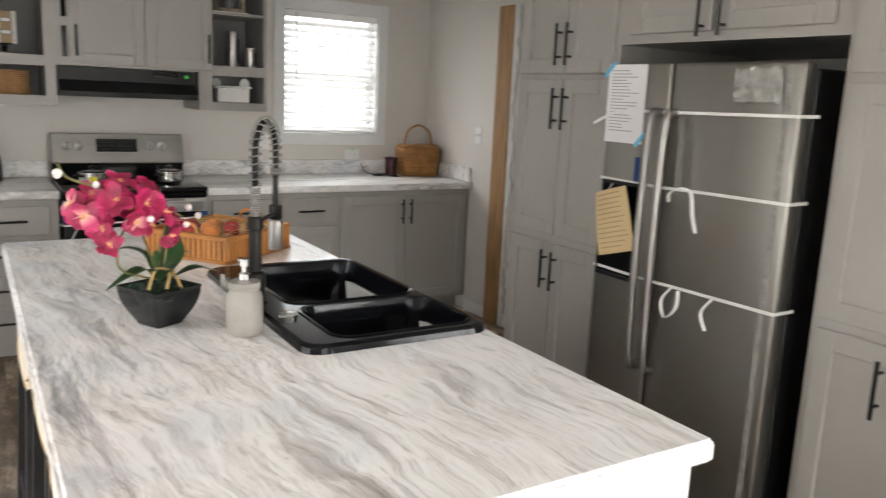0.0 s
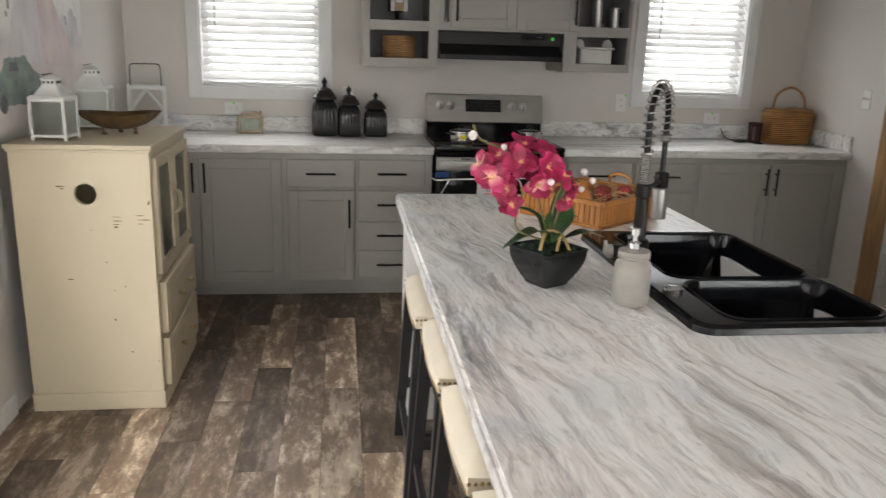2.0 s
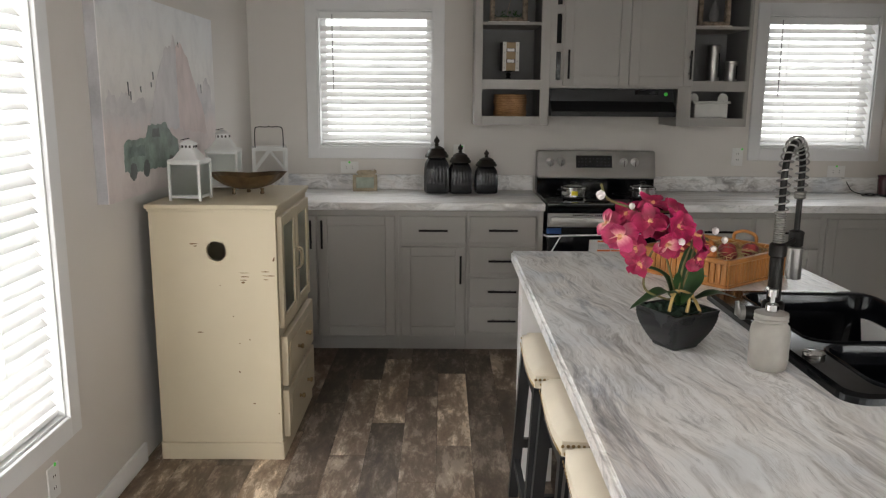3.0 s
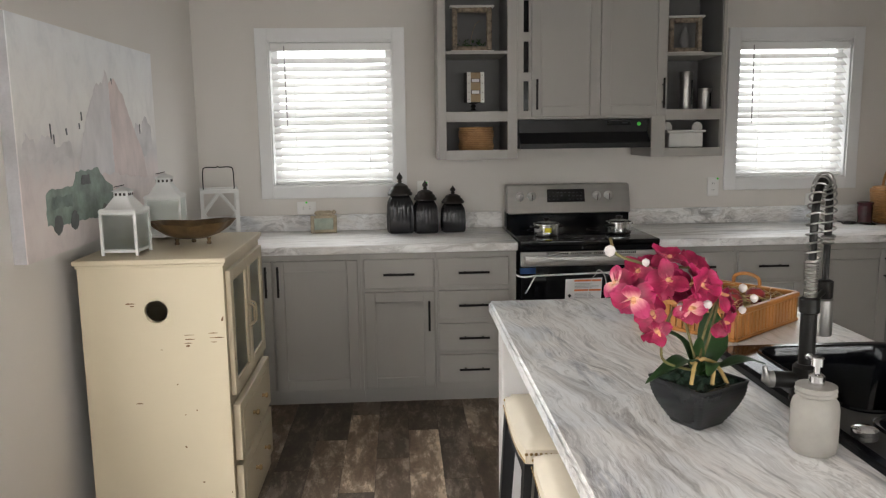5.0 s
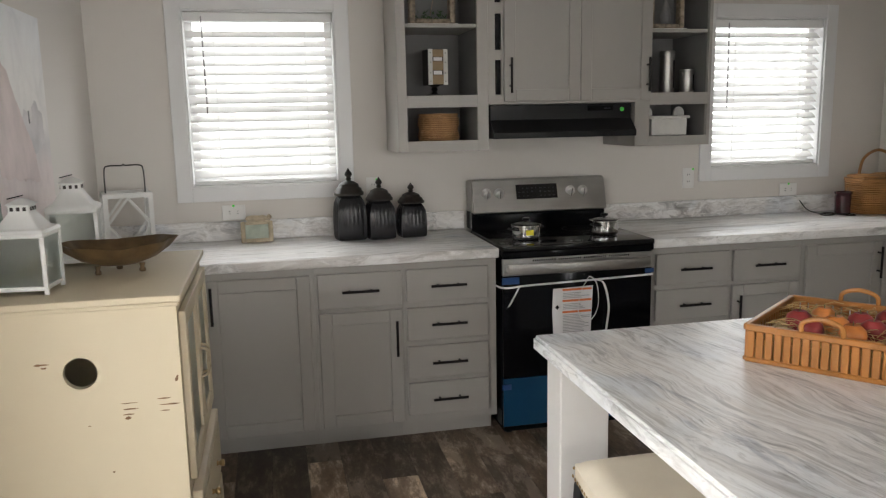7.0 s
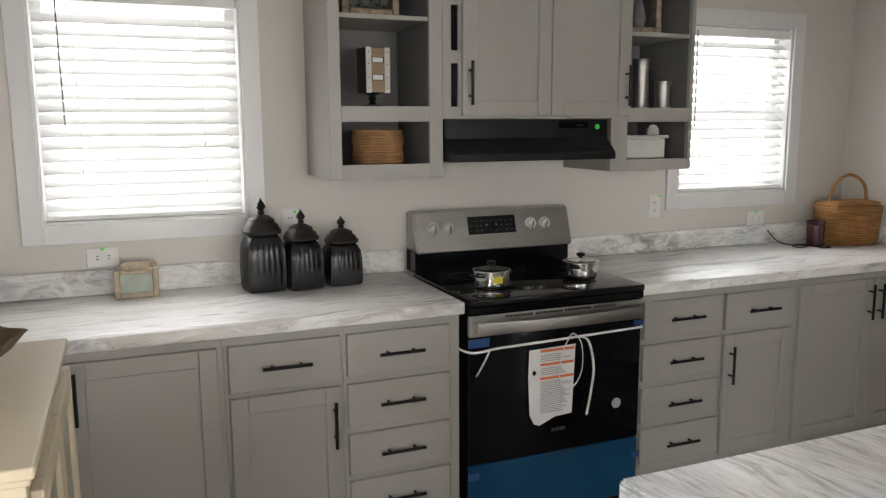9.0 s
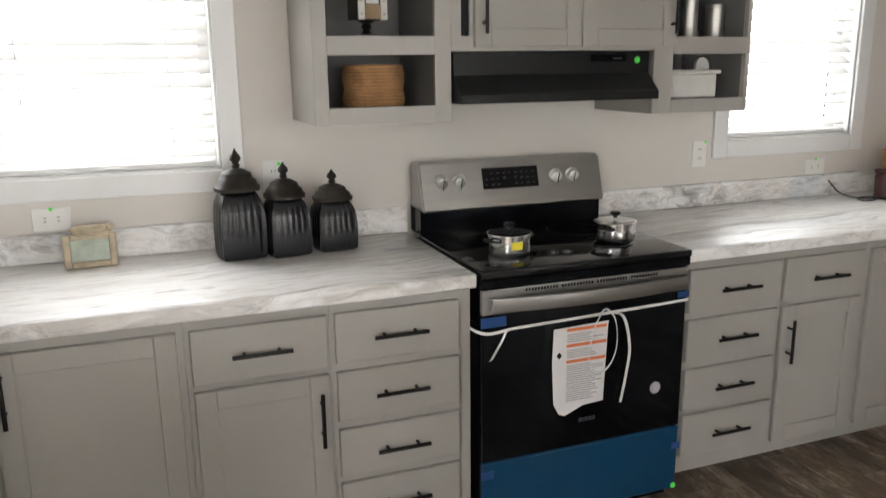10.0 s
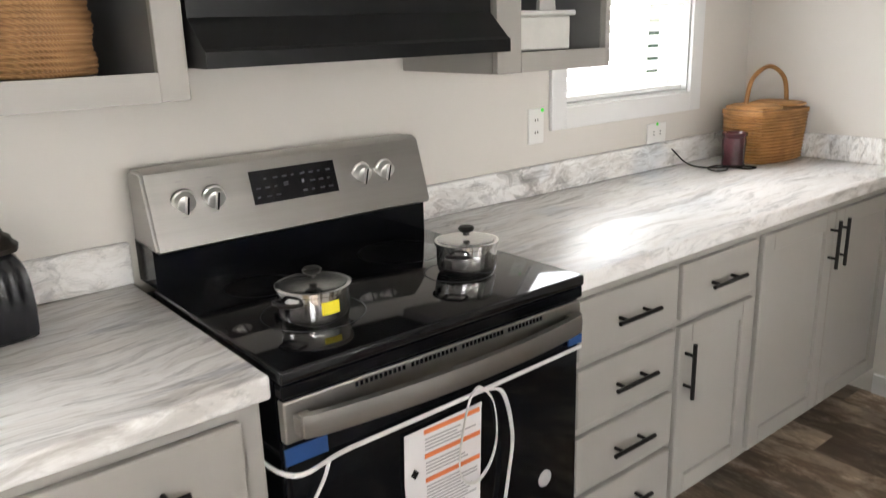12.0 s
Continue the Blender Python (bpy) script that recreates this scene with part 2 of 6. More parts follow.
M = dict(
    wall=plain("wall_paint", (0.70, 0.665, 0.625), 0.55, var=0.03, scale=1.5, grain=160, relief=0.08),
    ceiling=plain("ceiling_paint", (0.84, 0.83, 0.81), 0.8, var=0.04),
    trim=plain("white_trim", (0.80, 0.80, 0.80), 0.4, var=0.03, relief=0.03),
    cab=plain("grey_cabinet_paint", (0.385, 0.368, 0.342), 0.42, var=0.05, scale=3, grain=90, relief=0.06, stretch=(1, 1, 0.25)),
    # Cabinet grey with recess shade darkened in; also colours one dark ornament.
    cabin=plain("cabinet_shade_dark_grey", (0.20, 0.195, 0.195), 0.6, var=0.08),
    black=plain("black_metal", (0.018, 0.017, 0.016), 0.38, 0.6, relief=0.02),
    enamel=plain("black_enamel", (0.004, 0.0045, 0.006), 0.10, var=0.05, relief=0.0, gloss=0.22),
    ceramic=plain("black_glass_top", (0.008, 0.008, 0.009), 0.06, var=0.1, relief=0.0),
    hood=plain("black_hood", (0.010, 0.010, 0.011), 0.34, relief=0.0, var=0.05, gloss=0.25),
    steel=plain("brushed_steel", (0.45, 0.44, 0.425), 0.36, 1.0, var=0.08, scale=3, grain=60, relief=0.04, stretch=(0.4, 1, 14)),
    fridge=plain("dark_stainless", (0.30, 0.285, 0.265), 0.36, 0.95, var=0.06, scale=2, grain=60, relief=0.03, stretch=(1, 1, 0.1)),
    fridge_bar=plain("satin_dark_steel", (0.36, 0.35, 0.335), 0.38, 1.0, var=0.08, scale=3, relief=0.02),
    silver=plain("satin_silver", (0.82, 0.81, 0.79), 0.30, 0.75, relief=0),
    chrome=plain("chrome", (0.75, 0.75, 0.75), 0.12, 1.0, var=0.04, relief=0.0),
    clear_film=plain("clear_plastic_film", (0.42, 0.41, 0.39), 0.16, 0.3, var=0.3, scale=30, relief=0.3),
    film=plain("blue_film", (0.008, 0.055, 0.125), 0.22, var=0.12, scale=3, relief=0.05),
    tape=plain("blue_tape", (0.012, 0.06, 0.21), 0.5, var=0.1),
    tape_light=plain("light_blue_tape", (0.15, 0.50, 0.72), 0.5, var=0.1),
    strap=plain("white_strap", (0.80, 0.79, 0.77), 0.5, var=0.05),
    paper=plain("paper", (0.82, 0.80, 0.81), 0.7, var=0.03, relief=0.03),
    ink=plain("grey_print", (0.40, 0.39, 0.40), 0.8, var=0.15, grain=300),
    orange=plain("orange_print", (0.80, 0.22, 0.07), 0.7, var=0.05),
    kraft=plain("tan_paper", (0.66, 0.50, 0.27), 0.75, var=0.08),
    green=plain("green_sticker", (0.10, 0.85, 0.10), 0.5, var=0.03, relief=0),
    yellow=plain("yellow_label", (0.80, 0.68, 0.03), 0.5, var=0.05),
    stone_y=stone("veined_laminate_island", radians(-6)),
    stone_x=stone("veined_laminate_counter", radians(86)),
    plank=plank_material(),
    joint=plain("dark_joint", (0.03, 0.024, 0.02), 0.8),
    glass=glass("window_glass"),
    lid_glass=glass("lid_glass", 0.02),
    slat=slat_material(),
    leather=plain("cream_leather", (0.74, 0.66, 0.53), 0.45, var=0.06, scale=8, grain=160, relief=0.2),
    stool=plain("black_stained_wood", (0.020, 0.020, 0.022), 0.4, var=0.25, stretch=(6, 6, 1)),
    brass=plain("antique_brass", (0.38, 0.27, 0.13), 0.35, 1.0),
    islandw=plain("island_white_paint", (0.70, 0.68, 0.66), 0.5, var=0.04, stretch=(1, 1, 0.2)),
    cream=chipped("chipped_cream_paint", (0.62, 0.535, 0.385), (0.16, 0.085, 0.04)),
    chip=plain("chipped_bare_wood", (0.19, 0.10, 0.045), 0.7, var=0.5, scale=40),
    # Near-black: cupboard interior's shade as colour; also candle block and vent holes.
    darkin=plain("dark_block_and_inner_shade", (0.05, 0.042, 0.038), 0.8),
    lantern=plain("white_enamel_lantern", (0.76, 0.76, 0.74), 0.45, var=0.08),
    pane=glass("lantern_glass", 0.3, (0.86, 0.90, 0.88)),
    bowl=plain("patinated_bowl", (0.16, 0.10, 0.045), 0.42, 0.35, var=0.5, scale=18),
    soil=plain("preserved_moss", (0.018, 0.042, 0.026), 0.95, var=0.6, scale=40, grain=200, relief=0.6),
    pot=plain("black_glazed_pot", (0.008, 0.0085, 0.010), 0.28, var=0.2),
    petal=petal_material("magenta_petal", [(0.0, (0.70, 0.30, 0.24)), (0.12, (0.46, 0.03, 0.10)), (0.36, (0.24, 0.004, 0.042)), (0.7, (0.42, 0.010, 0.085)), (1.0, (0.56, 0.03, 0.15))]),
    petal_pale=petal_material("pink_petal", [(0.0, (0.84, 0.66, 0.40)), (0.28, (0.74, 0.26, 0.32)), (0.55, (0.46, 0.02, 0.11)), (1.0, (0.58, 0.06, 0.19))]),
    throat=plain("orchid_throat", (0.80, 0.42, 0.22), 0.5, var=0.3, scale=60),
    bud=plain("white_bud", (0.82, 0.76, 0.75), 0.6, var=0.06),
    leaf=plain("orchid_leaf", (0.045, 0.115, 0.035), 0.35, var=0.35, scale=12, stretch=(1, 1, 1)),
    stem=plain("orchid_stem", (0.17, 0.15, 0.055), 0.6, var=0.3, scale=20),
    root=plain("tan_root", (0.52, 0.36, 0.14), 0.6, var=0.2),
    bamboo=plain("honey_bamboo", (0.41, 0.165, 0.034), 0.36, var=0.3, scale=10, stretch=(1, 1, 0.3)),
    straw=plain("straw", (0.60, 0.43, 0.20), 0.7, var=0.3),
    wicker=weave("picnic_wicker", (0.13, 0.05, 0.014), (0.60, 0.31, 0.105), 60, 34),
    rope=weave("coiled_rope", (0.20, 0.095, 0.035), (0.52, 0.29, 0.13), 90, 30),
    fruit_r=plain("red_fruit", (0.30, 0.03, 0.03), 0.35, var=0.4, scale=20),
    fruit_o=plain("orange_fruit", (0.62, 0.21, 0.045), 0.4, var=0.3, scale=20),
    jar=plain("grey_painted_jar", (0.31, 0.29, 0.262), 0.45, var=0.12, scale=22, relief=0.15),
    canister=plain("dark_fluted_glass", (0.011, 0.011, 0.014), 0.24, var=0.15, relief=0),
    can_lid=plain("dark_bronze_lid", (0.024, 0.019, 0.015), 0.42, 0.2, var=0.4, scale=40),
    mug=plain("maroon_glaze", (0.06, 0.013, 0.018), 0.25, var=0.4, scale=20),
    oak=plain("raw_stud_wood", (0.40, 0.225, 0.095), 0.65, var=0.35, scale=5, stretch=(6, 6, 0.8), relief=0.2),
    plaster=plain("torn_wallboard", (0.78, 0.77, 0.75), 0.85, var=0.15, scale=15, relief=0.5),
    canvas=canvas_material(),
    canvas_edge=plain("canvas_edge", (0.52, 0.51, 0.53), 0.7, var=0.4, scale=4),
    barn=plain("barn_paint", (0.70, 0.67, 0.68), 0.6, var=0.16, scale=7, stretch=(1, 2, 1)),
    barn_red=plain("barn_red_paint", (0.71, 0.60, 0.585), 0.6, var=0.18, scale=7, stretch=(1, 2, 1)),
    truck=plain("truck_green_paint", (0.26, 0.33, 0.29), 0.6, var=0.4, scale=14),
    truck_dark=plain("truck_dark_paint", (0.16, 0.17, 0.17), 0.6, var=0.4, scale=14),
    moss_wash=plain("truck_bed_paint", (0.20, 0.26, 0.235), 0.6, var=0.5, scale=16),
    tree_paint=plain("smudged_tree_paint", (0.66, 0.63, 0.635), 0.6, var=0.2, scale=10),
    sculpt=plain("cast_resin", (0.50, 0.42, 0.29), 0.5, var=0.35, scale=25, relief=0.3),
    picture=plain("pale_green_print", (0.40, 0.46, 0.38), 0.4, var=0.35, scale=18),
    barkframe=plain("bark_frame", (0.34, 0.27, 0.20), 0.8, var=0.6, scale=40, relief=0.6),
    moss=plain("green_moss", (0.05, 0.12, 0.03), 0.9, var=0.5, scale=60),
    burlap=plain("burlap", (0.40, 0.29, 0.18), 0.9, var=0.25, grain=200, relief=0.4),
    whitewash=plain("whitewashed_wood", (0.68, 0.67, 0.64), 0.6, var=0.12, scale=9),
    plate=plain("white_plastic", (0.82, 0.81, 0.79), 0.35, var=0.02, relief=0),
    screen=plain("display_glass", (0.008, 0.008, 0.010), 0.12, relief=0),
    glyph=plain("grey_glyph", (0.05, 0.053, 0.06), 0.5, relief=0),
    grass=plain("far_grass", (0.08, 0.12, 0.04), 0.9, var=0.4),
)

# ---- shapes ----


def box(bm, x0, x1, y0, y1, z0, z1, bevel=0.0, seg=1):
    a = bmesh.new()
    bmesh.ops.create_cube(a, size=1)
    for v in a.verts:
        v.co = Vector(((x0 + x1) / 2 + v.co.x * (x1 - x0), (y0 + y1) / 2 + v.co.y * (y1 - y0), (z0 + z1) / 2 + v.co.z * (z1 - z0)))
    if bevel:
        bmesh.ops.bevel(a, geom=a.edges[:], offset=bevel, segments=seg, affect="EDGES", profile=0.5)
    return join(bm, a)


def join(bm, a):
    me = bpy.data.meshes.new("tmp")
    a.to_mesh(me)
    a.free()
    bm.from_mesh(me)
    bpy.data.meshes.remove(me)
    return bm


def B(*args, **kw):
    return box(bmesh.new(), *args, **kw)


def lathe(profile, n=28, bm=None, at=(0, 0, 0), sx=1, sy=1, square=0.0, flute=0.0, flutes=0):
    """Turn a (radius, z) profile; square > 0 pushes the rings towards a rounded square."""
    bm = bm or bmesh.new()
    rings = []
    for r, z in profile:
        ring = []
        for k in range(n):
            a = 2 * math.pi * k / n
            c, s = math.cos(a), math.sin(a)
            q = 1 / max(abs(c), abs(s))
            f = 1 + square * (q - 1)
            if flutes:
                f *= 1 + flute * math.cos(flutes * a)
            ring.append(bm.verts.new((at[0] + r * f * c * sx, at[1] + r * f * s * sy, at[2] + z)))
        rings.append(ring)
    for a, b in zip(rings, rings[1:]):
        for k in range(n):
            bm.faces.new((a[k], a[(k + 1) % n], b[(k + 1) % n], b[k]))
    if profile[0][0] > 1e-4:
        bm.faces.new(rings[0][::-1])
    if profile[-1][0] > 1e-4:
        bm.faces.new(rings[-1])
    return bm


def tube(points, r, n=8, bm=None, radii=None):
    bm = bm or bmesh.new()
    pts = [Vector(p) for p in points]
    rings, side = [], None
    for i, p in enumerate(pts):
        d = (pts[min(i + 1, len(pts) - 1)] - pts[max(i - 1, 0)]).normalized()
        if side is None:
            side = d.orthogonal().normalized()
        side = (side - d * side.dot(d)).normalized()
        up = d.cross(side)
        rr = radii[i] if radii else r
        rings.append([bm.verts.new(p + rr * (math.cos(2 * math.pi * k / n) * side + math.sin(2 * math.pi * k / n) * up)) for k in range(n)])
    for a, b in zip(rings, rings[1:]):
        for k in range(n):
            bm.faces.new((a[k], a[(k + 1) % n], b[(k + 1) % n], b[k]))
    bm.faces.new(rings[0][::-1])
    bm.faces.new(rings[-1])
    return bm


def ribbon(points, width, across, bm=None, thick=0.0012):
    """A flat strap through points; across is the direction of its width."""
    bm = bm or bmesh.new()
    w = Vector(across).normalized() * width / 2
    pts = [Vector(p) for p in points]
    rings = []
    for i, p in enumerate(pts):
        d = (pts[min(i + 1, len(pts) - 1)] - pts[max(i - 1, 0)]).normalized()
        n = d.cross(w).normalized() * thick
        rings.append([bm.verts.new(q) for q in (p - w - n, p + w - n, p + w + n, p - w + n)])
    for a, b in zip(rings, rings[1:]):
        for k in range(4):
            bm.faces.new((a[k], a[(k + 1) % 4], b[(k + 1) % 4], b[k]))
    bm.faces.new(rings[0][::-1])
    bm.faces.new(rings[-1])
    return bm


def prism(outline, y0, y1, axis="y", bm=None):
    """A flat outline pushed out along an axis; the outline lies in the other two axes."""
    bm = bm or bmesh.new()

    def at(p, d):
        return {"y": (p[0], d, p[1]), "x": (d, p[0], p[1]), "z": (p[0], p[1], d)}[axis]
    a, b = [bm.verts.new(at(p, y0)) for p in outline], [bm.verts.new(at(p, y1)) for p in outline]
    bm.faces.new(a)
    bm.faces.new(b[::-1])
    for k in range(len(a)):
        j = (k + 1) % len(a)
        bm.faces.new((a[j], a[k], b[k], b[j]))
    return bm


def curve_points(points, n):
    """A smooth line through points."""
    p = [Vector(q) for q in points]
    p = [2 * p[0] - p[1]] + p + [2 * p[-1] - p[-2]]
    out = []
    for i in range(1, len(p) - 2):
        for k in range(n):
            t = k / n
            a, b, c, d = p[i - 1:i + 3]
            out.append(0.5 * ((2 * b) + (c - a) * t + (2 * a - 5 * b + 4 * c - d) * t * t + (3 * b - a - 3 * c + d) * t ** 3))
    return out + [p[-2]]


def mesh_ob(name, bm, material, smooth=False):
    bmesh.ops.recalc_face_normals(bm, faces=bm.faces)
    me = bpy.data.meshes.new(name)
    bm.to_mesh(me)
    bm.free()
    me.materials.append(M[material] if isinstance(material, str) else material)
    if smooth:
        me.polygons.foreach_set("use_smooth", [True] * len(me.polygons))
        me.set_sharp_from_angle(angle=radians(40))
    return new(name, me)


def part(name, bm, material, parent, label="", smooth=False, loc=None):
    ob = mesh_ob(name, bm, material, smooth)
    ob.parent = parent
    if loc:
        ob.location = loc
    return tagged(ob, label)


def thing(name, label, category, at=(0, 0, 0), turn=0, group="", kind=""):
    ob = new(name)
    ob.empty_display_size = 0.05
    ob.matrix_basis = pose(*at, 0, 0, turn)
    return tagged(ob, label, category, group, kind)


def setting(name, bm, material, label, category):
    return tagged(mesh_ob(name, bm, material), label, category, kind="structure")


# ---- the room ----
T = 0.14


def wall_with_openings(a0, a1, z1, holes):
    """Rectangles of a wall face around holes (a0, a1, z0, z1)."""
    xs = sorted({a0, a1, *[h[0] for h in holes], *[h[1] for h in holes]})
    zs = sorted({0.0, z1, *[h[2] for h in holes], *[h[3] for h in holes]})
    for x0, x1 in zip(xs, xs[1:]):
        for z0, zz in zip(zs, zs[1:]):
            if not any(h[0] < (x0 + x1) / 2 < h[1] and h[2] < (z0 + zz) / 2 < h[3] for h in holes):
                yield x0, x1, z0, zz


def wall(name, axis, a0, a1, p0, p1, holes, label):
    bm = bmesh.new()
    for x0, x1, z0, z1 in wall_with_openings(a0, a1, ZC, holes):
        box(bm, *((x0, x1, p0, p1) if axis == "x" else (p0, p1, x0, x1)), z0, z1)
    bmesh.ops.remove_doubles(bm, verts=bm.verts, dist=1e-5)
    return setting(name, bm, "wall", label, "wall")


wall("wall_back", "x", XL - T, XR + T, YB, YB + T, [WIN_L, WIN_R], "warm off-white painted wall behind the range")
wall("wall_side", "y", YF, YB, XL - T, XL, [WIN_SIDE], "off-white painted wall beside the cream cupboard")
wall("wall_rear", "x", XL - T, XR + T, YF - T, YF, [FILL_WIN_REAR], "plain off-white wall at the far end of the room")
wall("wall_pantry", "y", YF, YB, XR, XR + T, [FILL_WIN_END], "off-white painted wall behind the pantry")
setting("ceiling", B(XL - T, XR + T, YF - T, YB + T, ZC, ZC + 0.1), "ceiling", "plain white ceiling", "ceiling")
setting("ground", B(-400, 400, -400, 400, -0.75, -0.6), "grass", "grassy ground outside the windows", "ground")
floor = setting("floor", B(XL, XR, YF, YB, -0.1, -0.003), "joint", "weathered grey-brown wood-look plank floor", "floor")
setting("baseboard", B(XL, XL + 0.014, YF, 3.34, 0, 0.085, bevel=0.003), "trim", "white painted baseboard along the side wall", "baseboard")
setting("baseboard", B(XR - 0.014, XR, 3.1, 4.74, 0, 0.085, bevel=0.003), "trim", "white painted baseboard beside the pantry", "baseboard")


def window(name, m, w, h, slat_gap, tilt, label, trim=0.072, wand=True):
    """A window at pose m: local x along the wall, y into the wall, z up from the opening's lower edge; with a blind."""
    w0 = thing(name, label, "window", kind="structure")
    w0.matrix_basis = m
    fr = bmesh.new()
    for x0, x1, z0, z1 in ((-trim, 0, -trim, h + trim), (w, w + trim, -trim, h + trim), (0, w, -trim, 0), (0, w, h, h + trim)):
        box(fr, x0, x1, -0.016, -0.0005, z0, z1, bevel=0.002)
    part("window_trim", fr, "trim", w0, "white flat casing")
    jb = bmesh.new()
    for x0, x1, z0, z1 in ((-0.002, 0.008, 0, h), (w - 0.008, w + 0.002, 0, h), (0.008, w - 0.008, 0, 0.008), (0.008, w - 0.008, h - 0.008, h)):
        box(jb, x0, x1, 0.0, 0.11, z0, z1)
    part("window_frame", jb, "trim", w0)
    sash = bmesh.new()
    for x0, x1, z0, z1 in ((0.008, 0.045, 0.008, h - 0.008), (w - 0.045, w - 0.008, 0.008, h - 0.008), (0.045, w - 0.045, 0.008, 0.05), (0.045, w - 0.045, h - 0.05, h - 0.008), (0.045, w - 0.045, h * 0.5 - 0.02, h * 0.5 + 0.02)):
        box(sash, x0, x1, 0.085, 0.105, z0, z1)
    part("sash", sash, "trim", w0)
    for z0, z1 in ((0.05, h * 0.5 - 0.02), (h * 0.5 + 0.02, h - 0.05)):
        pane = part("pane", B(0.045, w - 0.045, 0.094, 0.097, z0, z1), "glass", w0)
        pane.visible_shadow = False
    blind = thing("window_blind", "white faux-wood slatted blind, lowered with slats part open", "blind", group="window blinds")
    blind.matrix_basis = m
    part("headrail", B(0.012, w - 0.012, 0.008, 0.062, h - 0.055, h - 0.012, bevel=0.003), "slat", blind)
    part("bottom_rail", B(0.014, w - 0.014, 0.015, 0.062, 0.012, 0.030, bevel=0.004), "slat", blind)
    n = int((h - 0.11) / slat_gap)
    sl = None
    for k in range(n):
        z = 0.05 + slat_gap * (k + 0.3)
        if sl is None:
            sl = part("slat", B(0.014, w - 0.014, -0.0245, 0.0245, -0.0014, 0.0014), "slat", blind)
            o = sl
        else:
            o = new("slat", sl.data)
            o.parent = blind
        o.matrix_basis = pose(0, 0.038, z, tilt + random.uniform(-2, 2), 0, random.uniform(-0.12, 0.12))
    for x in (w * 0.2, w * 0.8):
        part("ladder_cord", B(x - 0.001, x + 0.001, 0.009, 0.011, 0.03, h - 0.05), "slat", blind)
    if wand:
        part("wand", tube([(w * 0.13, 0.003, h - 0.03), (w * 0.132, 0.001, h - 0.25), (w * 0.135, 0.002, h - 0.5)], 0.0035, 6), "ink", blind, "grey tilt wand")
    return w0


window("window_1", Matrix.Translation((WIN_L[0], YB, WIN_L[2])), WIN_L[1] - WIN_L[0], WIN_L[3] - WIN_L[2], 0.0455, 44, "white-cased window over the counter beside the canisters")
window("window_2", Matrix.Translation((WIN_R[0], YB, WIN_R[2])), WIN_R[1] - WIN_R[0], WIN_R[3] - WIN_R[2], 0.0455, 38, "white-cased window over the counter beside the wicker basket")
window("window_3", pose(XL, WIN_SIDE[0], WIN_SIDE[2], 0, 0, 90), WIN_SIDE[1] - WIN_SIDE[0], WIN_SIDE[3] - WIN_SIDE[2], 0.0455, 50, "tall white-cased window in the side wall", wand=False)
# Unseen rear window, added only to let the fill lamp in.
window("window_4", pose(FILL_WIN_REAR[1], YF, FILL_WIN_REAR[2], 0, 0, 180), FILL_WIN_REAR[1] - FILL_WIN_REAR[0], FILL_WIN_REAR[3] - FILL_WIN_REAR[2], 0.0455, 20, "unseen wide window added in the far wall for fill light", wand=False)

# Added out of view as an opening for the side-wall fill lamp.
window("window_5", pose(XR, FILL_WIN_END[1], FILL_WIN_END[2], 0, 0, -90), FILL_WIN_END[1] - FILL_WIN_END[0], FILL_WIN_END[3] - FILL_WIN_END[2], 0.0455, 20, "unseen wide window added past the pantry for fill light", wand=False)

# bare stud at the edge of the pantry opening
stud = thing("door_jamb", "bare unpainted wood jamb beside the pantry", "jamb", (XR, 0, 0), kind="structure")
part("jamb_board", B(-0.028, -0.0005, 4.30, 4.46, 0, 2.07, bevel=0.003), "oak", stud)
torn = bmesh.new()
zz = 0.0
while zz < 2.05:
    hh = random.uniform(0.03, 0.09)
    box(torn, -0.020, -0.0005, 4.295 - random.uniform(0.02, 0.05), 4.3, zz, zz + hh)
    zz += hh
part("torn_edge", torn, "plaster", stud, "ragged white wallboard edge")

# ---- cabinets ----


def pull(parent, x, z, length, vertical, y, label="matte black bar pull"):
    """A black bar pull on two posts, in front of a face at y."""
    a = length / 2
    ends = ((x, y - 0.03, z - a), (x, y - 0.03, z + a)) if vertical else ((x - a, y - 0.03, z), (x + a, y - 0.03, z))
    bm = tube(ends, 0.0062, 8)
    for s in (-0.58, 0.58):
        px, pz = (x, z + s * a) if vertical else (x + s * a, z)
        tube([(px, y - 0.03, pz), (px, y + 0.001, pz)], 0.005, 6, bm)
    return part("handle", bm, "black", parent, label, smooth=True)


def shaker(parent, x0, x1, z0, z1, y, name="door", rail=0.058, depth=0.019):
    """A framed door whose face lies at y, with a sunk middle panel."""
    bm = bmesh.new()
    for a, b, c, d in ((x0, x0 + rail, z0, z1), (x1 - rail, x1, z0, z1), (x0 + rail, x1 - rail, z0, z0 + rail), (x0 + rail, x1 - rail, z1 - rail, z1)):
        box(bm, a, b, y, y + depth, c, d, bevel=0.0028)
    box(bm, x0 + rail - 0.001, x1 - rail + 0.001, y + 0.011, y + depth, z0 + rail - 0.001, z1 - rail + 0.001)
    return part(name, bm, "cab", parent)


def drawer_front(parent, x0, x1, z0, z1, y):
    bm = B(x0, x1, y, y + 0.019, z0, z1, bevel=0.004, seg=2)
    d = part("drawer", bm, "cab", parent)
    pull(d, (x0 + x1) / 2, (z0 + z1) / 2, 0.165, False, y)
    return d


FACE, DOOR, KICK = 4.752, 4.733, 4.85
ROWS4 = ((0.680, 0.834), (0.500, 0.655), (0.319, 0.472), (0.140, 0.297))


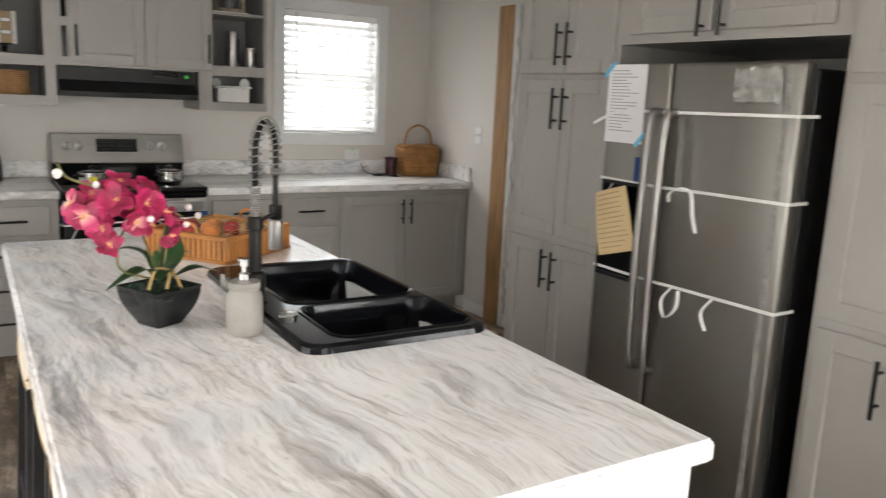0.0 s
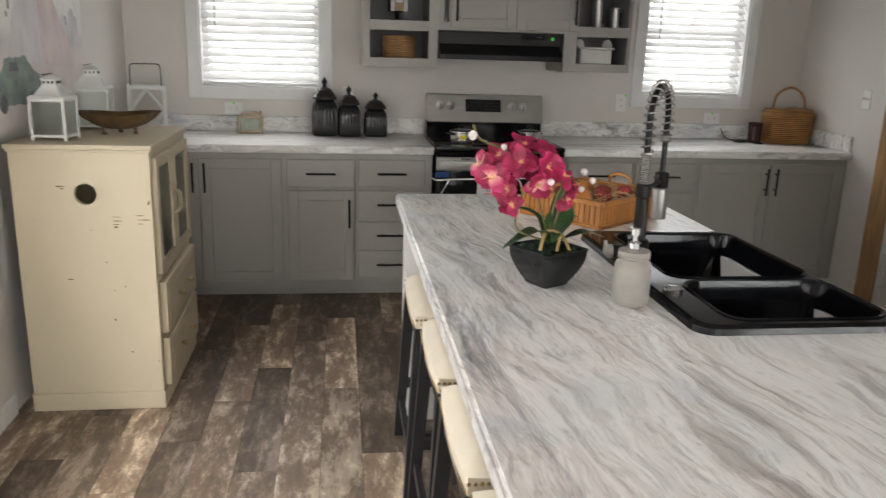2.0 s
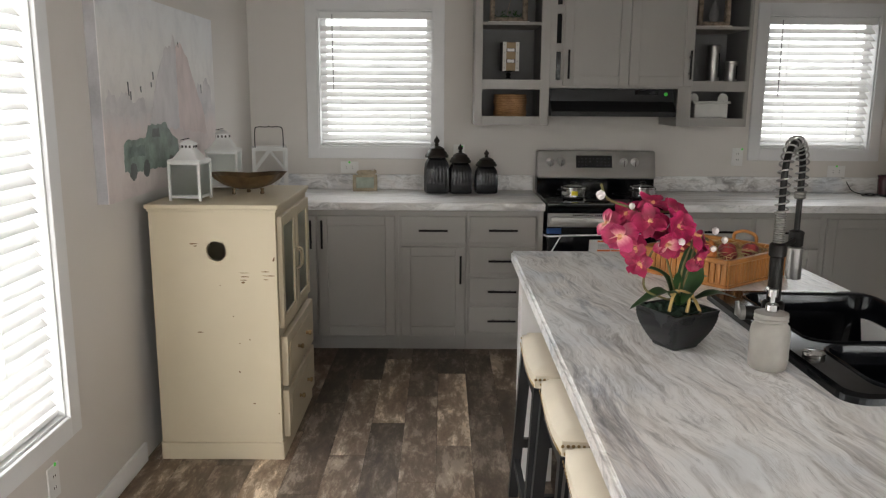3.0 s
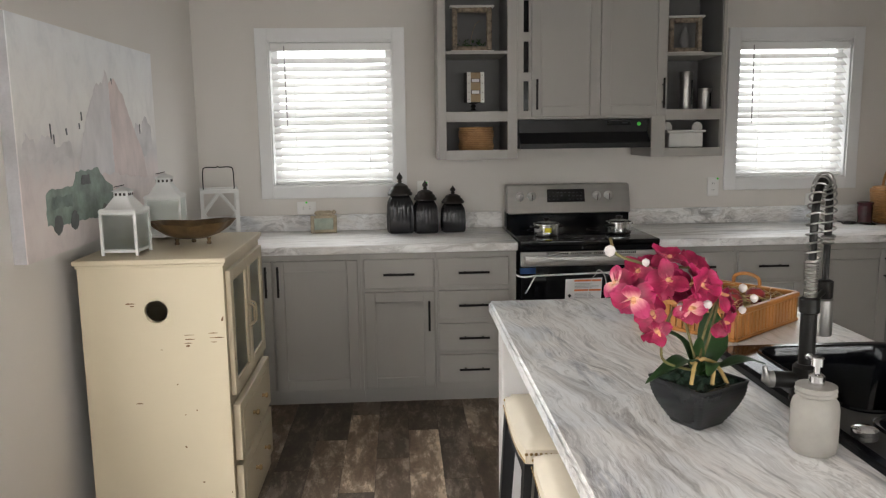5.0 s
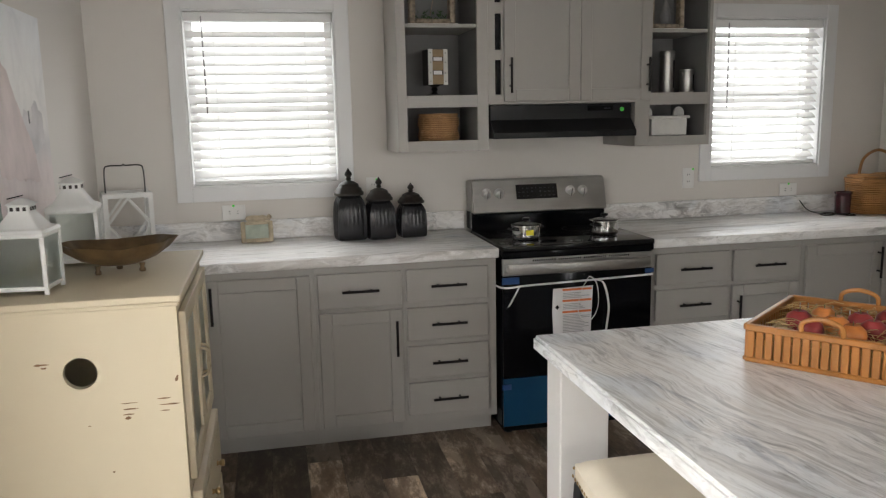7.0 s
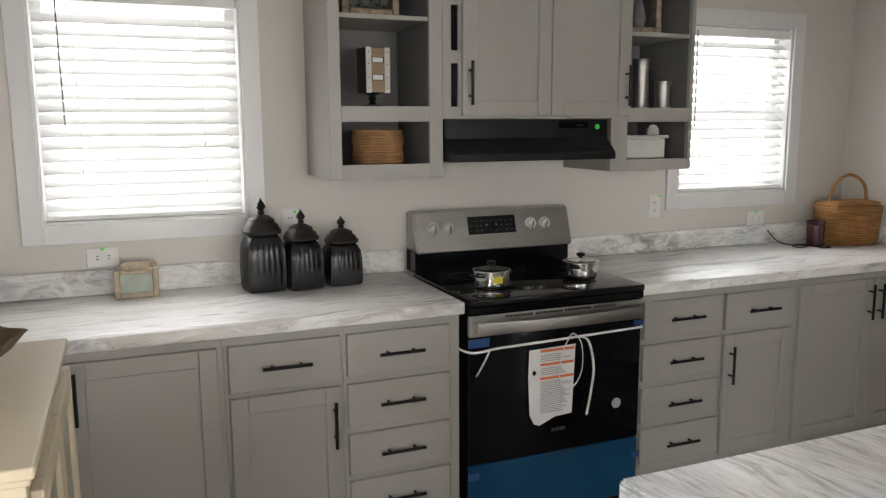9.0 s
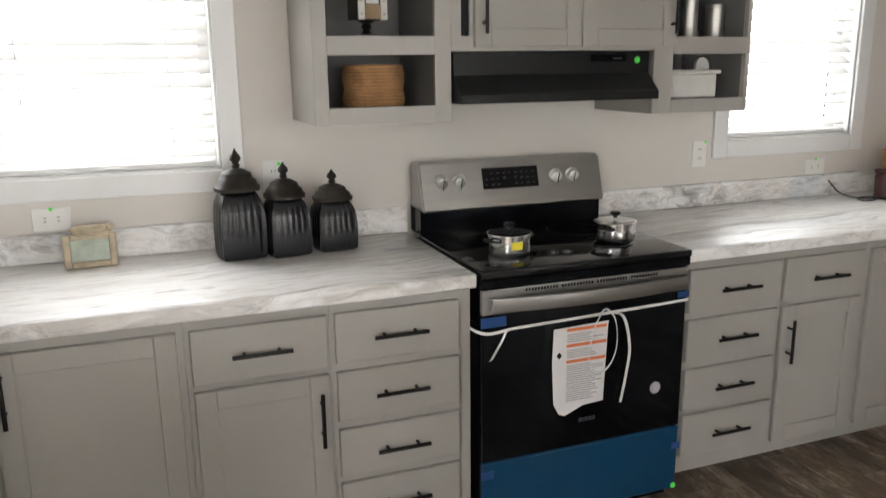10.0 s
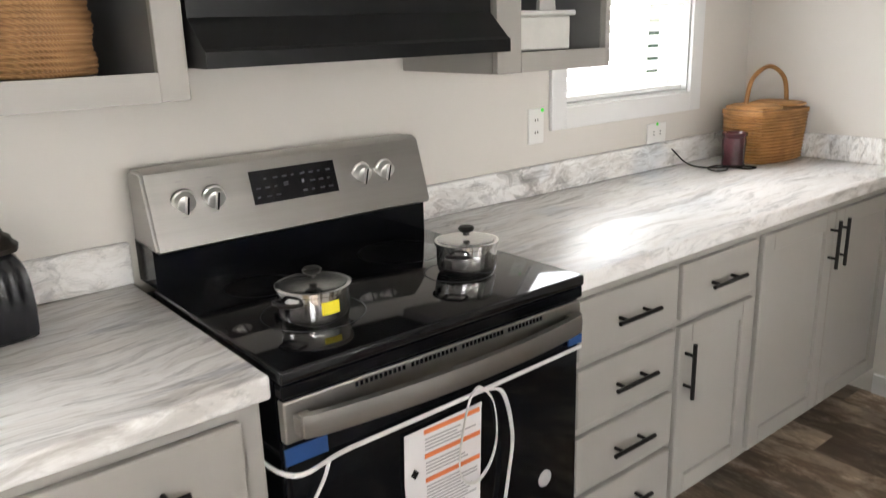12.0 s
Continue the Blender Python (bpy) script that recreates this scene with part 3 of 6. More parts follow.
def base_unit(x0, x1, label):
    u = thing("base_cabinet", label, "cabinet", group="base cabinets")
    bm = B(x0, x1, FACE, YB - 0.004, 0.10, 0.868)
    part("body", bm, "cab", u)
    part("toe_kick", B(x0, x1, KICK + 0.005, KICK + 0.025, 0.0, 0.0995), "cab", u)
    return u


u = base_unit(XL + 0.004, -0.8305, "grey shaker base cabinet in the corner beside the cupboard")
pull(shaker(u, -1.30, -0.834, 0.118, 0.834, DOOR), -0.862, 0.728, 0.165, True, DOOR)
u = base_unit(-0.830, -0.360, "grey shaker base cabinet with one door")
pull(shaker(u, -0.826, -0.378, 0.118, 0.834, DOOR), -0.798, 0.728, 0.165, True, DOOR)
u = base_unit(-0.359, 0.041, "grey base cabinet with a drawer over a door")
drawer_front(u, -0.345, 0.031, 0.674, 0.834, DOOR)
pull(shaker(u, -0.345, 0.031, 0.118, 0.655, DOOR), 0.002, 0.525, 0.165, True, DOOR)
u = base_unit(0.042, 0.4785, "grey four-drawer base cabinet beside the range")
for z0, z1 in ROWS4:
    drawer_front(u, 0.053, 0.437, z0, z1, DOOR)
u = base_unit(1.252, 1.690, "grey four-drawer base cabinet beside the range")
for z0, z1 in ROWS4:
    drawer_front(u, 1.285, 1.681, z0, z1, DOOR)
u = base_unit(1.691, 2.092, "grey base cabinet with a drawer over a door")
drawer_front(u, 1.702, 2.077, 0.674, 0.834, DOOR)
pull(shaker(u, 1.702, 2.077, 0.118, 0.655, DOOR), 1.731, 0.525, 0.165, True, DOOR)
u = base_unit(2.093, XR - 0.004, "grey two-door base cabinet under the window")
pull(shaker(u, 2.115, 2.563, 0.118, 0.834, DOOR), 2.535, 0.728, 0.165, True, DOOR)
pull(shaker(u, 2.569, 3.035, 0.118, 0.834, DOOR), 2.597, 0.728, 0.165, True, DOOR)


def counter(x0, x1, label, side=None):
    c = thing("countertop", label, "countertop", group="countertops")
    part("slab", B(x0, x1, 4.708, YB - 0.003, 0.870, 0.914, bevel=0.006, seg=3), "stone_x", c, smooth=True)
    part("backsplash", B(x0, x1, YB - 0.022, YB - 0.002, 0.9145, 1.012, bevel=0.003), "stone_x", c)
    if side:
        part("side_splash", B(side - 0.022, side - 0.002, 4.73, YB - 0.023, 0.9145, 1.012, bevel=0.003), "stone_x", c)


counter(XL + 0.003, 0.484, "grey and taupe veined laminate countertop")
counter(1.250, XR - 0.003, "grey and taupe veined laminate countertop in the corner", side=XR)

# upper cabinets with open shelves either side of the hood
UF, UB = 5.005, 1.346


def shelf_unit(x0, x1, xa, xb, levels, label, slots=False):
    """Open shelf unit from x0 to x1; the openings run from xa to xb between the levels (z0, z1)."""
    u = thing("open_shelf_cabinet", label, "cabinet", group="upper cabinets")
    top = 2.50
    bm = bmesh.new()
    box(bm, x0, x0 + 0.019, UF + 0.019, YB - 0.003, UB, top)
    box(bm, x1 - 0.019, x1, UF + 0.019, YB - 0.003, UB, top)
    box(bm, x0 + 0.019, x1 - 0.019, UF + 0.019, YB - 0.003, UB, UB + 0.035)
    box(bm, x0 + 0.019, x1 - 0.019, UF + 0.019, YB - 0.003, top - 0.019, top)
    part("side_panel", bm, "cab", u)
    # Back and inner sides carry the recess's shade as a darker grey.
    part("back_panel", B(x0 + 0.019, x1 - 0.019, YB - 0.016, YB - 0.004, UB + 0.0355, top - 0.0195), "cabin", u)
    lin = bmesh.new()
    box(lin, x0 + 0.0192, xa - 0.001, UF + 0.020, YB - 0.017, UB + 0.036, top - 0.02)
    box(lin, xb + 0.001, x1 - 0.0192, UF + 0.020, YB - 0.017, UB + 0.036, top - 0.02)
    part("lining", lin, "cabin", u, "inner side, darker grey for the recess shade")
    ff = bmesh.new()
    box(ff, x0, xa, UF, UF + 0.0185, UB, top, bevel=0.0015)
    box(ff, xb, x1, UF, UF + 0.0185, UB, top, bevel=0.0015)
    edges = [UB] + [z for lv in levels for z in lv] + [top]
    for k, (z0, z1) in enumerate(zip(edges[::2], edges[1::2])):
        box(ff, xa, xb, UF + (0.0004 if z1 - z0 > 0.025 else 0.012), UF + 0.0185, z0, z1)
    part("face_frame", ff, "cab", u)
    for (a0, a1), (b0, b1) in zip(levels, levels[1:]):
        part("shelf", B(xa - 0.0005, xb + 0.0005, UF + 0.0195, YB - 0.018, (a1 + b0) / 2 - 0.008, b0 - 0.0005), "cab", u)
    return u


LV_L = ((1.398, 1.556), (1.612, 1.926), (1.942, 2.26))
LV_R = ((1.394, 1.552), (1.611, 1.908), (1.924, 2.24))
shelf_unit(0.080, 0.5230, 0.125, 0.468, LV_L, "grey open-shelf wall cabinet holding decorations")
shelf_unit(1.2850, 1.702, 1.366, 1.684, LV_R, "grey open-shelf wall cabinet holding steel canisters")
u = thing("wall_cabinet", "grey two-door wall cabinet above the black hood", "cabinet", group="upper cabinets")
part("body", B(0.5235, 1.2845, UF + 0.019, YB - 0.003, 1.566, 2.50), "cab", u)
ff = bmesh.new()
SLOTS = [(1.612, 1.775), (1.822, 1.99), (2.04, 2.21)]
box(ff, 0.5235, 0.557, UF, UF + 0.0185, 1.566, 2.5)
box(ff, 0.587, 1.2845, UF, UF + 0.0185, 1.566, 2.5)
zs = [1.566] + [z for s in SLOTS for z in s] + [2.5]
for z0, z1 in zip(zs[::2], zs[1::2]):
    box(ff, 0.557, 0.587, UF, UF + 0.0185, z0, z1)
part("face_frame", ff, "cab", u)
for z0, z1 in SLOTS:
    part("slot", B(0.558, 0.586, UF + 0.010, UF + 0.0187, z0, z1), "enamel", u, "black slot in the face frame")
pull(shaker(u, 0.598, 0.984, 1.578, 2.45, UF - 0.0195), 0.626, 1.70, 0.165, True, UF - 0.0195)
pull(shaker(u, 0.987, 1.363, 1.578, 2.45, UF - 0.0195), 1.338, 1.70, 0.165, True, UF - 0.0195)

# hood
hood = thing("range_hood", "black under-cabinet range hood with a green sticker", "range hood", (0, 0, 0))
prof = [(UF - 0.002, 1.562), (UF - 0.002, 1.49), (4.945, 1.436), (4.936, 1.430), (4.936, 1.402), (YB - 0.003, 1.402), (YB - 0.003, 1.562)]
hb = prism(prof, 0.530, 1.262, "x")
part("shell", hb, "hood", hood)
part("control_panel", B(1.03, 1.165, UF - 0.006, UF - 0.001, 1.528, 1.553), "enamel", hood)
part("label_bar", B(1.115, 1.15, UF - 0.0075, UF - 0.0055, 1.537, 1.541), "glyph", hood)
part("sticker", prism([(1.213 + 0.011 * math.cos(a * 0.4), 1.533 + 0.011 * math.sin(a * 0.4)) for a in range(16)], UF - 0.005, UF - 0.001), "green", hood, "round green sticker")

# ---- range ----
RX0, RX1, RF = 0.492, 1.248, 4.700


def disc(cx, cz, r, n=20):
    return [(cx + r * math.cos(2 * math.pi * k / n), cz + r * math.sin(2 * math.pi * k / n)) for k in range(n)]


rng = thing("electric_range", "black glass and stainless electric range, still strapped and blue-filmed", "range")
part("body", B(RX0 + 0.004, RX1 - 0.004, RF + 0.022, 5.35, 0.045, 0.895, bevel=0.003), "enamel", rng)
ck = bmesh.new()
box(ck, RX0, RX1, RF - 0.012, 5.27, 0.896, 0.922, bevel=0.006, seg=3)
top = part("cooktop", ck, "ceramic", rng, "glossy black glass cooktop", smooth=True)
for cx, cy, r in ((0.68, 4.90, 0.105), (1.06, 4.90, 0.08), (0.68, 5.13, 0.08), (1.06, 5.13, 0.105)):
    ring = bmesh.new()
    n = 40
    vs = [[ring.verts.new((cx + q * math.cos(2 * math.pi * k / n), cy + q * math.sin(2 * math.pi * k / n), 0.9226)) for k in range(n)] for q in (r, r - 0.002)]
    for k in range(n):
        ring.faces.new((vs[0][k], vs[0][(k + 1) % n], vs[1][(k + 1) % n], vs[1][k]))
    part("burner_ring", ring, "glyph", top)
part("front_band", B(RX0 + 0.002, RX1 - 0.002, RF - 0.008, RF + 0.02, 0.868, 0.8955, bevel=0.003), "enamel", rng)
# back console, leaning slightly back
con = prism([(5.262, 0.922), (5.262, 1.018), (5.372, 1.018), (5.372, 0.922)], RX0 + 0.006, RX1 - 0.006, "x")
part("riser", con, "enamel", rng)
pan = prism([(5.232, 1.012), (5.238, 1.006), (5.372, 1.006), (5.372, 1.166), (5.362, 1.178), (5.300, 1.181), (5.282, 1.174)], RX0 + 0.006, RX1 - 0.002, "x")
bmesh.ops.bevel(pan, geom=[e for e in pan.edges if abs(e.verts[0].co.x - e.verts[1].co.x) < 1e-4], offset=0.007, segments=3, affect="EDGES")
panel = part("console", pan, "steel", rng, "brushed stainless control console", smooth=True)


def on_panel(z, out=0.0):
    """The y of the console's sloping face at a height."""
    return 5.232 + (z - 1.012) * (0.050 / 0.162) - out


for x in (0.578, 0.647, 1.043, 1.113):
    kb = lathe([(0.026, 0), (0.026, 0.005), (0.0225, 0.008), (0.021, 0.024), (0.017, 0.027)], 24)
    box(kb, -0.0045, 0.0045, -0.022, 0.022, 0.024, 0.033, bevel=0.002)
    part("knob_mark", B(-0.0016, 0.0016, -0.021, 0.021, 0.031, 0.0342), "enamel", panel, "dark line on the knob").matrix_basis = pose(x, on_panel(1.113, 0.0005), 1.113, 107, 0, 0)
    k = part("knob", kb, "silver", panel, "chrome knob", smooth=True)
    k.matrix_basis = pose(x, on_panel(1.113, 0.0005), 1.113, 107, 0, 0)
z0, z1 = 1.075, 1.150
dsp = prism([(on_panel(z0, 0.002), z0), (on_panel(z1, 0.002), z1), (on_panel(z1, -0.004), z1), (on_panel(z0, -0.004), z0)], 0.742, 0.970, "x")
scr = part("display", dsp, "screen", panel, "black touch display")
gl = bmesh.new()
for r in range(3):
    for c in range(9):
        if (r, c) in ((0, 3), (1, 4), (2, 0)) or (c == 4 and r == 0):
            continue
        z = 1.088 + r * 0.020
        x = 0.752 + c * 0.024
        w = 0.012 if (r + c) % 3 else 0.007
        y = on_panel(z, 0.0026)
        box(gl, x, x + w, y, y + 0.002, z, z + (0.004 if r != 1 or c not in (3, 5) else 0.009))
part("display_marking", gl, "glyph", panel)
for x in (0.578, 0.647, 1.043, 1.113):
    for dz in (-0.038, 0.038):
        y = on_panel(1.113 + dz, 0.0008)
        part("dial_marking", B(x - 0.007, x + 0.007, y, y + 0.001, 1.113 + dz - 0.0015, 1.113 + dz + 0.0015), "ink", panel)
# oven door
door = part("oven_door", B(RX0 + 0.006, RX1 - 0.006, RF, RF + 0.021, 0.292, 0.864, bevel=0.004, seg=2), "enamel", rng, "black glass oven door", smooth=True)
part("door_trim", B(RX0 + 0.004, RX1 - 0.004, RF - 0.004, RF + 0.018, 0.782, 0.862, bevel=0.004, seg=2), "steel", door, "stainless band behind the handle")
vent = bmesh.new()
for k in range(46):
    if k % 12 == 11:
        continue
    x = 0.64 + k * 0.0105
    box(vent, x, x + 0.006, RF - 0.0052, RF - 0.0035, 0.846, 0.855)
part("vent_grille", vent, "enamel", door)
hn = bmesh.new()
pts = []
n = 26
for k in range(n + 1):
    f = k / n
    pts.append((0.518 + f * 0.700, RF - 0.022 - 0.032 * math.sin(math.pi * f) ** 0.7))
rings = []
for x, y in pts:
    rings.append([hn.verts.new((x, y + dy, 0.820 + dz)) for dy, dz in ((-0.010, -0.021), (-0.013, 0), (-0.010, 0.021), (0.006, 0.021), (0.009, 0), (0.006, -0.021))])
for a, b in zip(rings, rings[1:]):
    for k in range(6):
        hn.faces.new((a[k], a[(k + 1) % 6], b[(k + 1) % 6], b[k]))
hn.faces.new(rings[0])
hn.faces.new(rings[-1])
for x in (0.527, 1.209):
    box(hn, x - 0.014, x + 0.014, RF - 0.028, RF - 0.003, 0.803, 0.837)
part("door_handle", hn, "steel", door, "bowed stainless handle", smooth=True)
part("warning_badge", prism(disc(1.136, 0.448, 0.021), RF - 0.0015, RF + 0.001), "ink", door, "round grey sticker")
lg = bmesh.new()
for x, w in ((0.842, 0.013), (0.858, 0.006), (0.867, 0.010), (0.880, 0.012), (0.895, 0.008)):
    box(lg, x, x + w, RF - 0.001, RF + 0.001, 0.374, 0.388)
part("maker_mark", lg, "glyph", door)
dw = part("storage_drawer", B(RX0 + 0.006, RX1 - 0.006, RF - 0.002, RF + 0.022, 0.050, 0.288, bevel=0.004), "film", rng, "drawer front under shiny blue film")
part("sticker", prism(disc(1.232, 0.062, 0.0105), RF - 0.004, RF - 0.0015), "green", dw, "round green sticker")
part("recess", B(RX0 + 0.02, RX1 - 0.02, RF + 0.04, RF + 0.3, 0.012, 0.046), "enamel", rng)
for x in (RX0 + 0.05, RX1 - 0.05):
    for y in (RF + 0.07, 5.28):
        part("foot", lathe([(0.018, 0), (0.018, 0.008), (0.008, 0.009), (0.008, 0.046)], 12, at=(x, y, 0)), "black", rng)
for x0, x1, z0, z1 in ((RX0 - 0.0005, 0.575, 0.744, 0.776), (RX0 - 0.0005, 0.535, 0.236, 0.262), (1.205, RX1 + 0.0005, 0.758, 0.779), (1.216, RX1 + 0.0005, 0.205, 0.228)):
    part("tape", B(x0, x1, RF - 0.0062, RF - 0.0018, z0, z1), "tape", rng, "strip of blue tape")
# packing strap and hang tag
sp = [(RX0 - 0.003, RF + 0.25, 0.728), (RX0 - 0.003, RF - 0.008, 0.732), (0.62, RF - 0.010, 0.735), (0.90, RF - 0.012, 0.742), (1.245, RF - 0.008, 0.750)]
strap = thing("packing_strap", "white packing strap tied across the oven door", "strap")
part("band", ribbon(curve_points(sp, 8), 0.009, (0, 0, 1)), "strap", strap)
part("tail", ribbon(curve_points([(0.575, RF - 0.010, 0.734), (0.555, RF - 0.020, 0.705), (0.535, RF - 0.014, 0.665), (0.522, RF - 0.010, 0.640)], 6), 0.011, (1, 0, 0.4)), "strap", strap)
part("loop", ribbon(curve_points([(0.905, RF - 0.012, 0.738), (0.875, RF - 0.030, 0.71), (0.853, RF - 0.035, 0.63), (0.865, RF - 0.028, 0.575), (0.905, RF - 0.020, 0.545), (0.940, RF - 0.026, 0.575), (0.955, RF - 0.034, 0.64), (0.945, RF - 0.036, 0.725), (0.915, RF - 0.028, 0.762), (0.895, RF - 0.018, 0.738)], 6), 0.009, (0.5, 0.8, 0.3)), "strap", strap)
part("tail", ribbon(curve_points([(0.94, RF - 0.012, 0.742), (0.985, RF - 0.022, 0.725), (1.012, RF - 0.022, 0.62), (1.008, RF - 0.014, 0.52), (0.992, RF - 0.012, 0.425)], 8), 0.011, (1, 0.2, 0)), "strap", strap)
tag = thing("appliance_tag", "white printed instruction tag with orange bands, hung on the oven door", "tag")
outline = [(0.738, 0.710), (0.938, 0.716), (0.936, 0.700), (0.926, 0.442), (0.85, 0.437), (0.785, 0.410), (0.762, 0.418), (0.742, 0.455), (0.734, 0.60)]
part("sheet", prism(outline, RF - 0.009, RF - 0.0082), "paper", tag)
for z, x0, x1 in ((0.697, 0.785, 0.930), (0.644, 0.785, 0.930), (0.590, 0.785, 0.928)):
    part("orange_band", B(x0, x1, RF - 0.0102, RF - 0.0092, z, z + 0.010), "orange", tag, "orange band")
tx = bmesh.new()
z = 0.684
while z > 0.452:
    if not any(abs(z - q) < 0.012 for q in (0.702, 0.649, 0.595)):
        box(tx, 0.787, 0.787 + random.uniform(0.08, 0.135), RF - 0.0099, RF - 0.0092, z, z + 0.0028)
    z -= 0.0075
part("printed_text", tx, "ink", tag)
part("warning_mark", prism([(0.759, 0.632), (0.769, 0.620), (0.759, 0.608), (0.749, 0.620)], RF - 0.0099, RF - 0.0092), "screen", tag, "small black diamond mark")


def saucepan(at, turn, label, sticker=True):
    p = thing("saucepan", label, "saucepan", at, turn, group="pans on the cooktop")
    part("pan_body", lathe([(0.060, 0), (0.066, 0.006), (0.069, 0.02), (0.069, 0.062), (0.072, 0.064), (0.072, 0.067), (0.067, 0.067)], 36), "chrome", p, "polished steel body", smooth=True)
    lid = part("lid", lathe([(0.068, 0.068), (0.066, 0.074), (0.05, 0.079), (0.025, 0.083), (0.004, 0.084)], 36), "lid_glass", p, "clear glass lid", smooth=True)
    part("rim", lathe([(0.0655, 0.0665), (0.0735, 0.067), (0.0735, 0.072), (0.0665, 0.073)], 36), "chrome", lid, "steel rim", smooth=True)
    part("lid_knob", lathe([(0.008, 0.083), (0.007, 0.089), (0.016, 0.093), (0.019, 0.099), (0.015, 0.104), (0.004, 0.106)], 20), "black", lid, "black knob", smooth=True)
    for s in (1, -1):
        pts = [(s * 0.066, -0.025, 0.052), (s * 0.088, -0.022, 0.056), (s * 0.094, 0, 0.057), (s * 0.088, 0.022, 0.056), (s * 0.066, 0.025, 0.052)]
        part("handle", tube(curve_points(pts, 5), 0.0045, 8), "black", p, "black loop handle", smooth=True)
    if sticker:
        st = bmesh.new()
        a0 = radians(-128)
        ring = [(0.0696 * math.cos(a0 + k * 0.09), 0.0696 * math.sin(a0 + k * 0.09)) for k in range(7)]
        vs = [[st.verts.new((x, y, z)) for x, y in ring] for z in (0.028, 0.053)]
        for k in range(6):
            st.faces.new((vs[0][k], vs[0][k + 1], vs[1][k + 1], vs[1][k]))
        part("label_sticker", st, "yellow", p, "yellow label")
    return p


saucepan((0.665, 4.868, 0.923), 20, "small steel saucepan with glass lid and yellow label")
saucepan((1.080, 4.895, 0.923), 35, "small steel saucepan with glass lid on the cooktop", sticker=False)

# ---- counter things ----


def canister(at, w, h, turn, label):
    """A square fluted canister with a tiered lid and finial; h is the height to the finial's tip."""
    c = thing("canister", label, "canister", at, turn, group="fluted canisters")
    b = h * 0.62
    r = w / 2
    part("jar", lathe([(r * 0.86, 0), (r * 0.97, 0.006), (r, 0.02), (r * 1.02, b * 0.4), (r * 0.99, b * 0.66), (r * 0.93, b * 0.82), (r * 0.78, b * 0.94), (r * 0.66, b)], 96, square=0.62, flute=0.018, flutes=24), "canister", c, "dark fluted jar", smooth=True)
    z = b
    k = h - b
    part("lid", lathe([(r * 0.74, z), (r * 0.93, z + 0.01 * k), (r * 0.95, z + 0.10 * k), (r * 0.84, z + 0.17 * k), (r * 0.80, z + 0.25 * k), (r * 0.66, z + 0.31 * k), (r * 0.60, z + 0.42 * k), (r * 0.32, z + 0.51 * k), (r * 0.13, z + 0.54 * k), (r * 0.19, z + 0.60 * k), (r * 0.12, z + 0.65 * k), (r * 0.24, z + 0.75 * k), (r * 0.20, z + 0.83 * k), (r * 0.08, z + 0.92 * k), (r * 0.02, z + k)], 32, square=0.25), "can_lid", c, "dark bronze tiered lid with finial", smooth=True)
    return c


canister((-0.143, 5.225, 0.9145), 0.156, 0.356, 6, "tallest dark fluted canister with a bronze finial lid")
canister((0.005, 5.205, 0.9145), 0.143, 0.308, 8, "middle dark fluted canister with a bronze finial lid")
canister((0.170, 5.225, 0.9145), 0.143, 0.272, 4, "shortest dark fluted canister with a bronze finial lid")

fr = thing("photo_frame", "small cast frame with a resting animal figure along its top", "frame", (-0.600, 5.262, 0.9145), 4)
f = bmesh.new()
for x0, x1, z0, z1 in ((-0.078, -0.056, 0, 0.105), (0.056, 0.078, 0, 0.105), (-0.056, 0.056, 0, 0.02), (-0.056, 0.056, 0.088, 0.105)):
    box(f, x0, x1, -0.010, 0.014, z0, z1, bevel=0.005, seg=2)
part("frame", f, "sculpt", fr, smooth=True).rotation_euler = (radians(-10), 0, 0)
part("picture", B(-0.057, 0.057, -0.002, 0.003, 0.019, 0.089), "picture", fr, "pale green print").rotation_euler = (radians(-10), 0, 0)
part("easel_back", B(-0.02, 0.02, 0.012, 0.05, 0, 0.008), "sculpt", fr)
fg = lathe([(0.001, -0.055), (0.013, -0.047), (0.019, -0.02), (0.017, 0.01), (0.019, 0.035), (0.010, 0.055), (0.001, 0.06)], 14)
for v in fg.verts:
    v.co = Vector((v.co.z, v.co.x * 0.8 + 0.019, v.co.y * 0.85 + 0.118))
lathe([(0.001, -0.015), (0.012, -0.006), (0.013, 0.006), (0.001, 0.016)], 12, fg, (0.062, 0.016, 0.122))
for x in (-0.045, -0.01, 0.03):
    tube([(x, 0.012, 0.112), (x + 0.02, 0.008, 0.104), (x + 0.035, 0.008, 0.105)], 0.006, 7, fg)
part("figure", fg, "sculpt", fr, "tan resin animal figure", smooth=True)


def outlet(m, wide, kind_, label, dot):
    """A wall plate at pose m: local x along the wall, y out of the wall towards -y."""
    o = thing(kind_, label, "outlet" if kind_ == "wall_outlet" else "switch")
    o.matrix_basis = m
    w, h = (0.115, 0.075) if wide else (0.072, 0.115)
    part("cover_plate", B(-w / 2, w / 2, -0.006, -0.0005, -h / 2, h / 2, bevel=0.002), "plate", o)
    s = bmesh.new()
    for c in (-0.02, 0.02):
        for d in (-0.006, 0.006):
            a, b = (c, d) if wide else (d, c)
            if wide:
                box(s, a - 0.004, a + 0.004, -0.0075, -0.0055, b - 0.001, b + 0.001)
            else:
                box(s, a - 0.001, a + 0.001, -0.0075, -0.0055, b - 0.004, b + 0.004)
    if kind_ == "wall_outlet":
        part("receptacle_slots", s, "screen", o)
    else:
        s.free()
        for x in (-0.016, 0.016):
            part("toggle", B(x - 0.004, x + 0.004, -0.016, -0.005, -0.002, 0.012), "plate", o)
    if dot:
        part("sticker", prism(disc(dot[0], dot[1], 0.0065, 14), -0.0075, -0.0055), "green", o, "small green dot sticker")
    return o


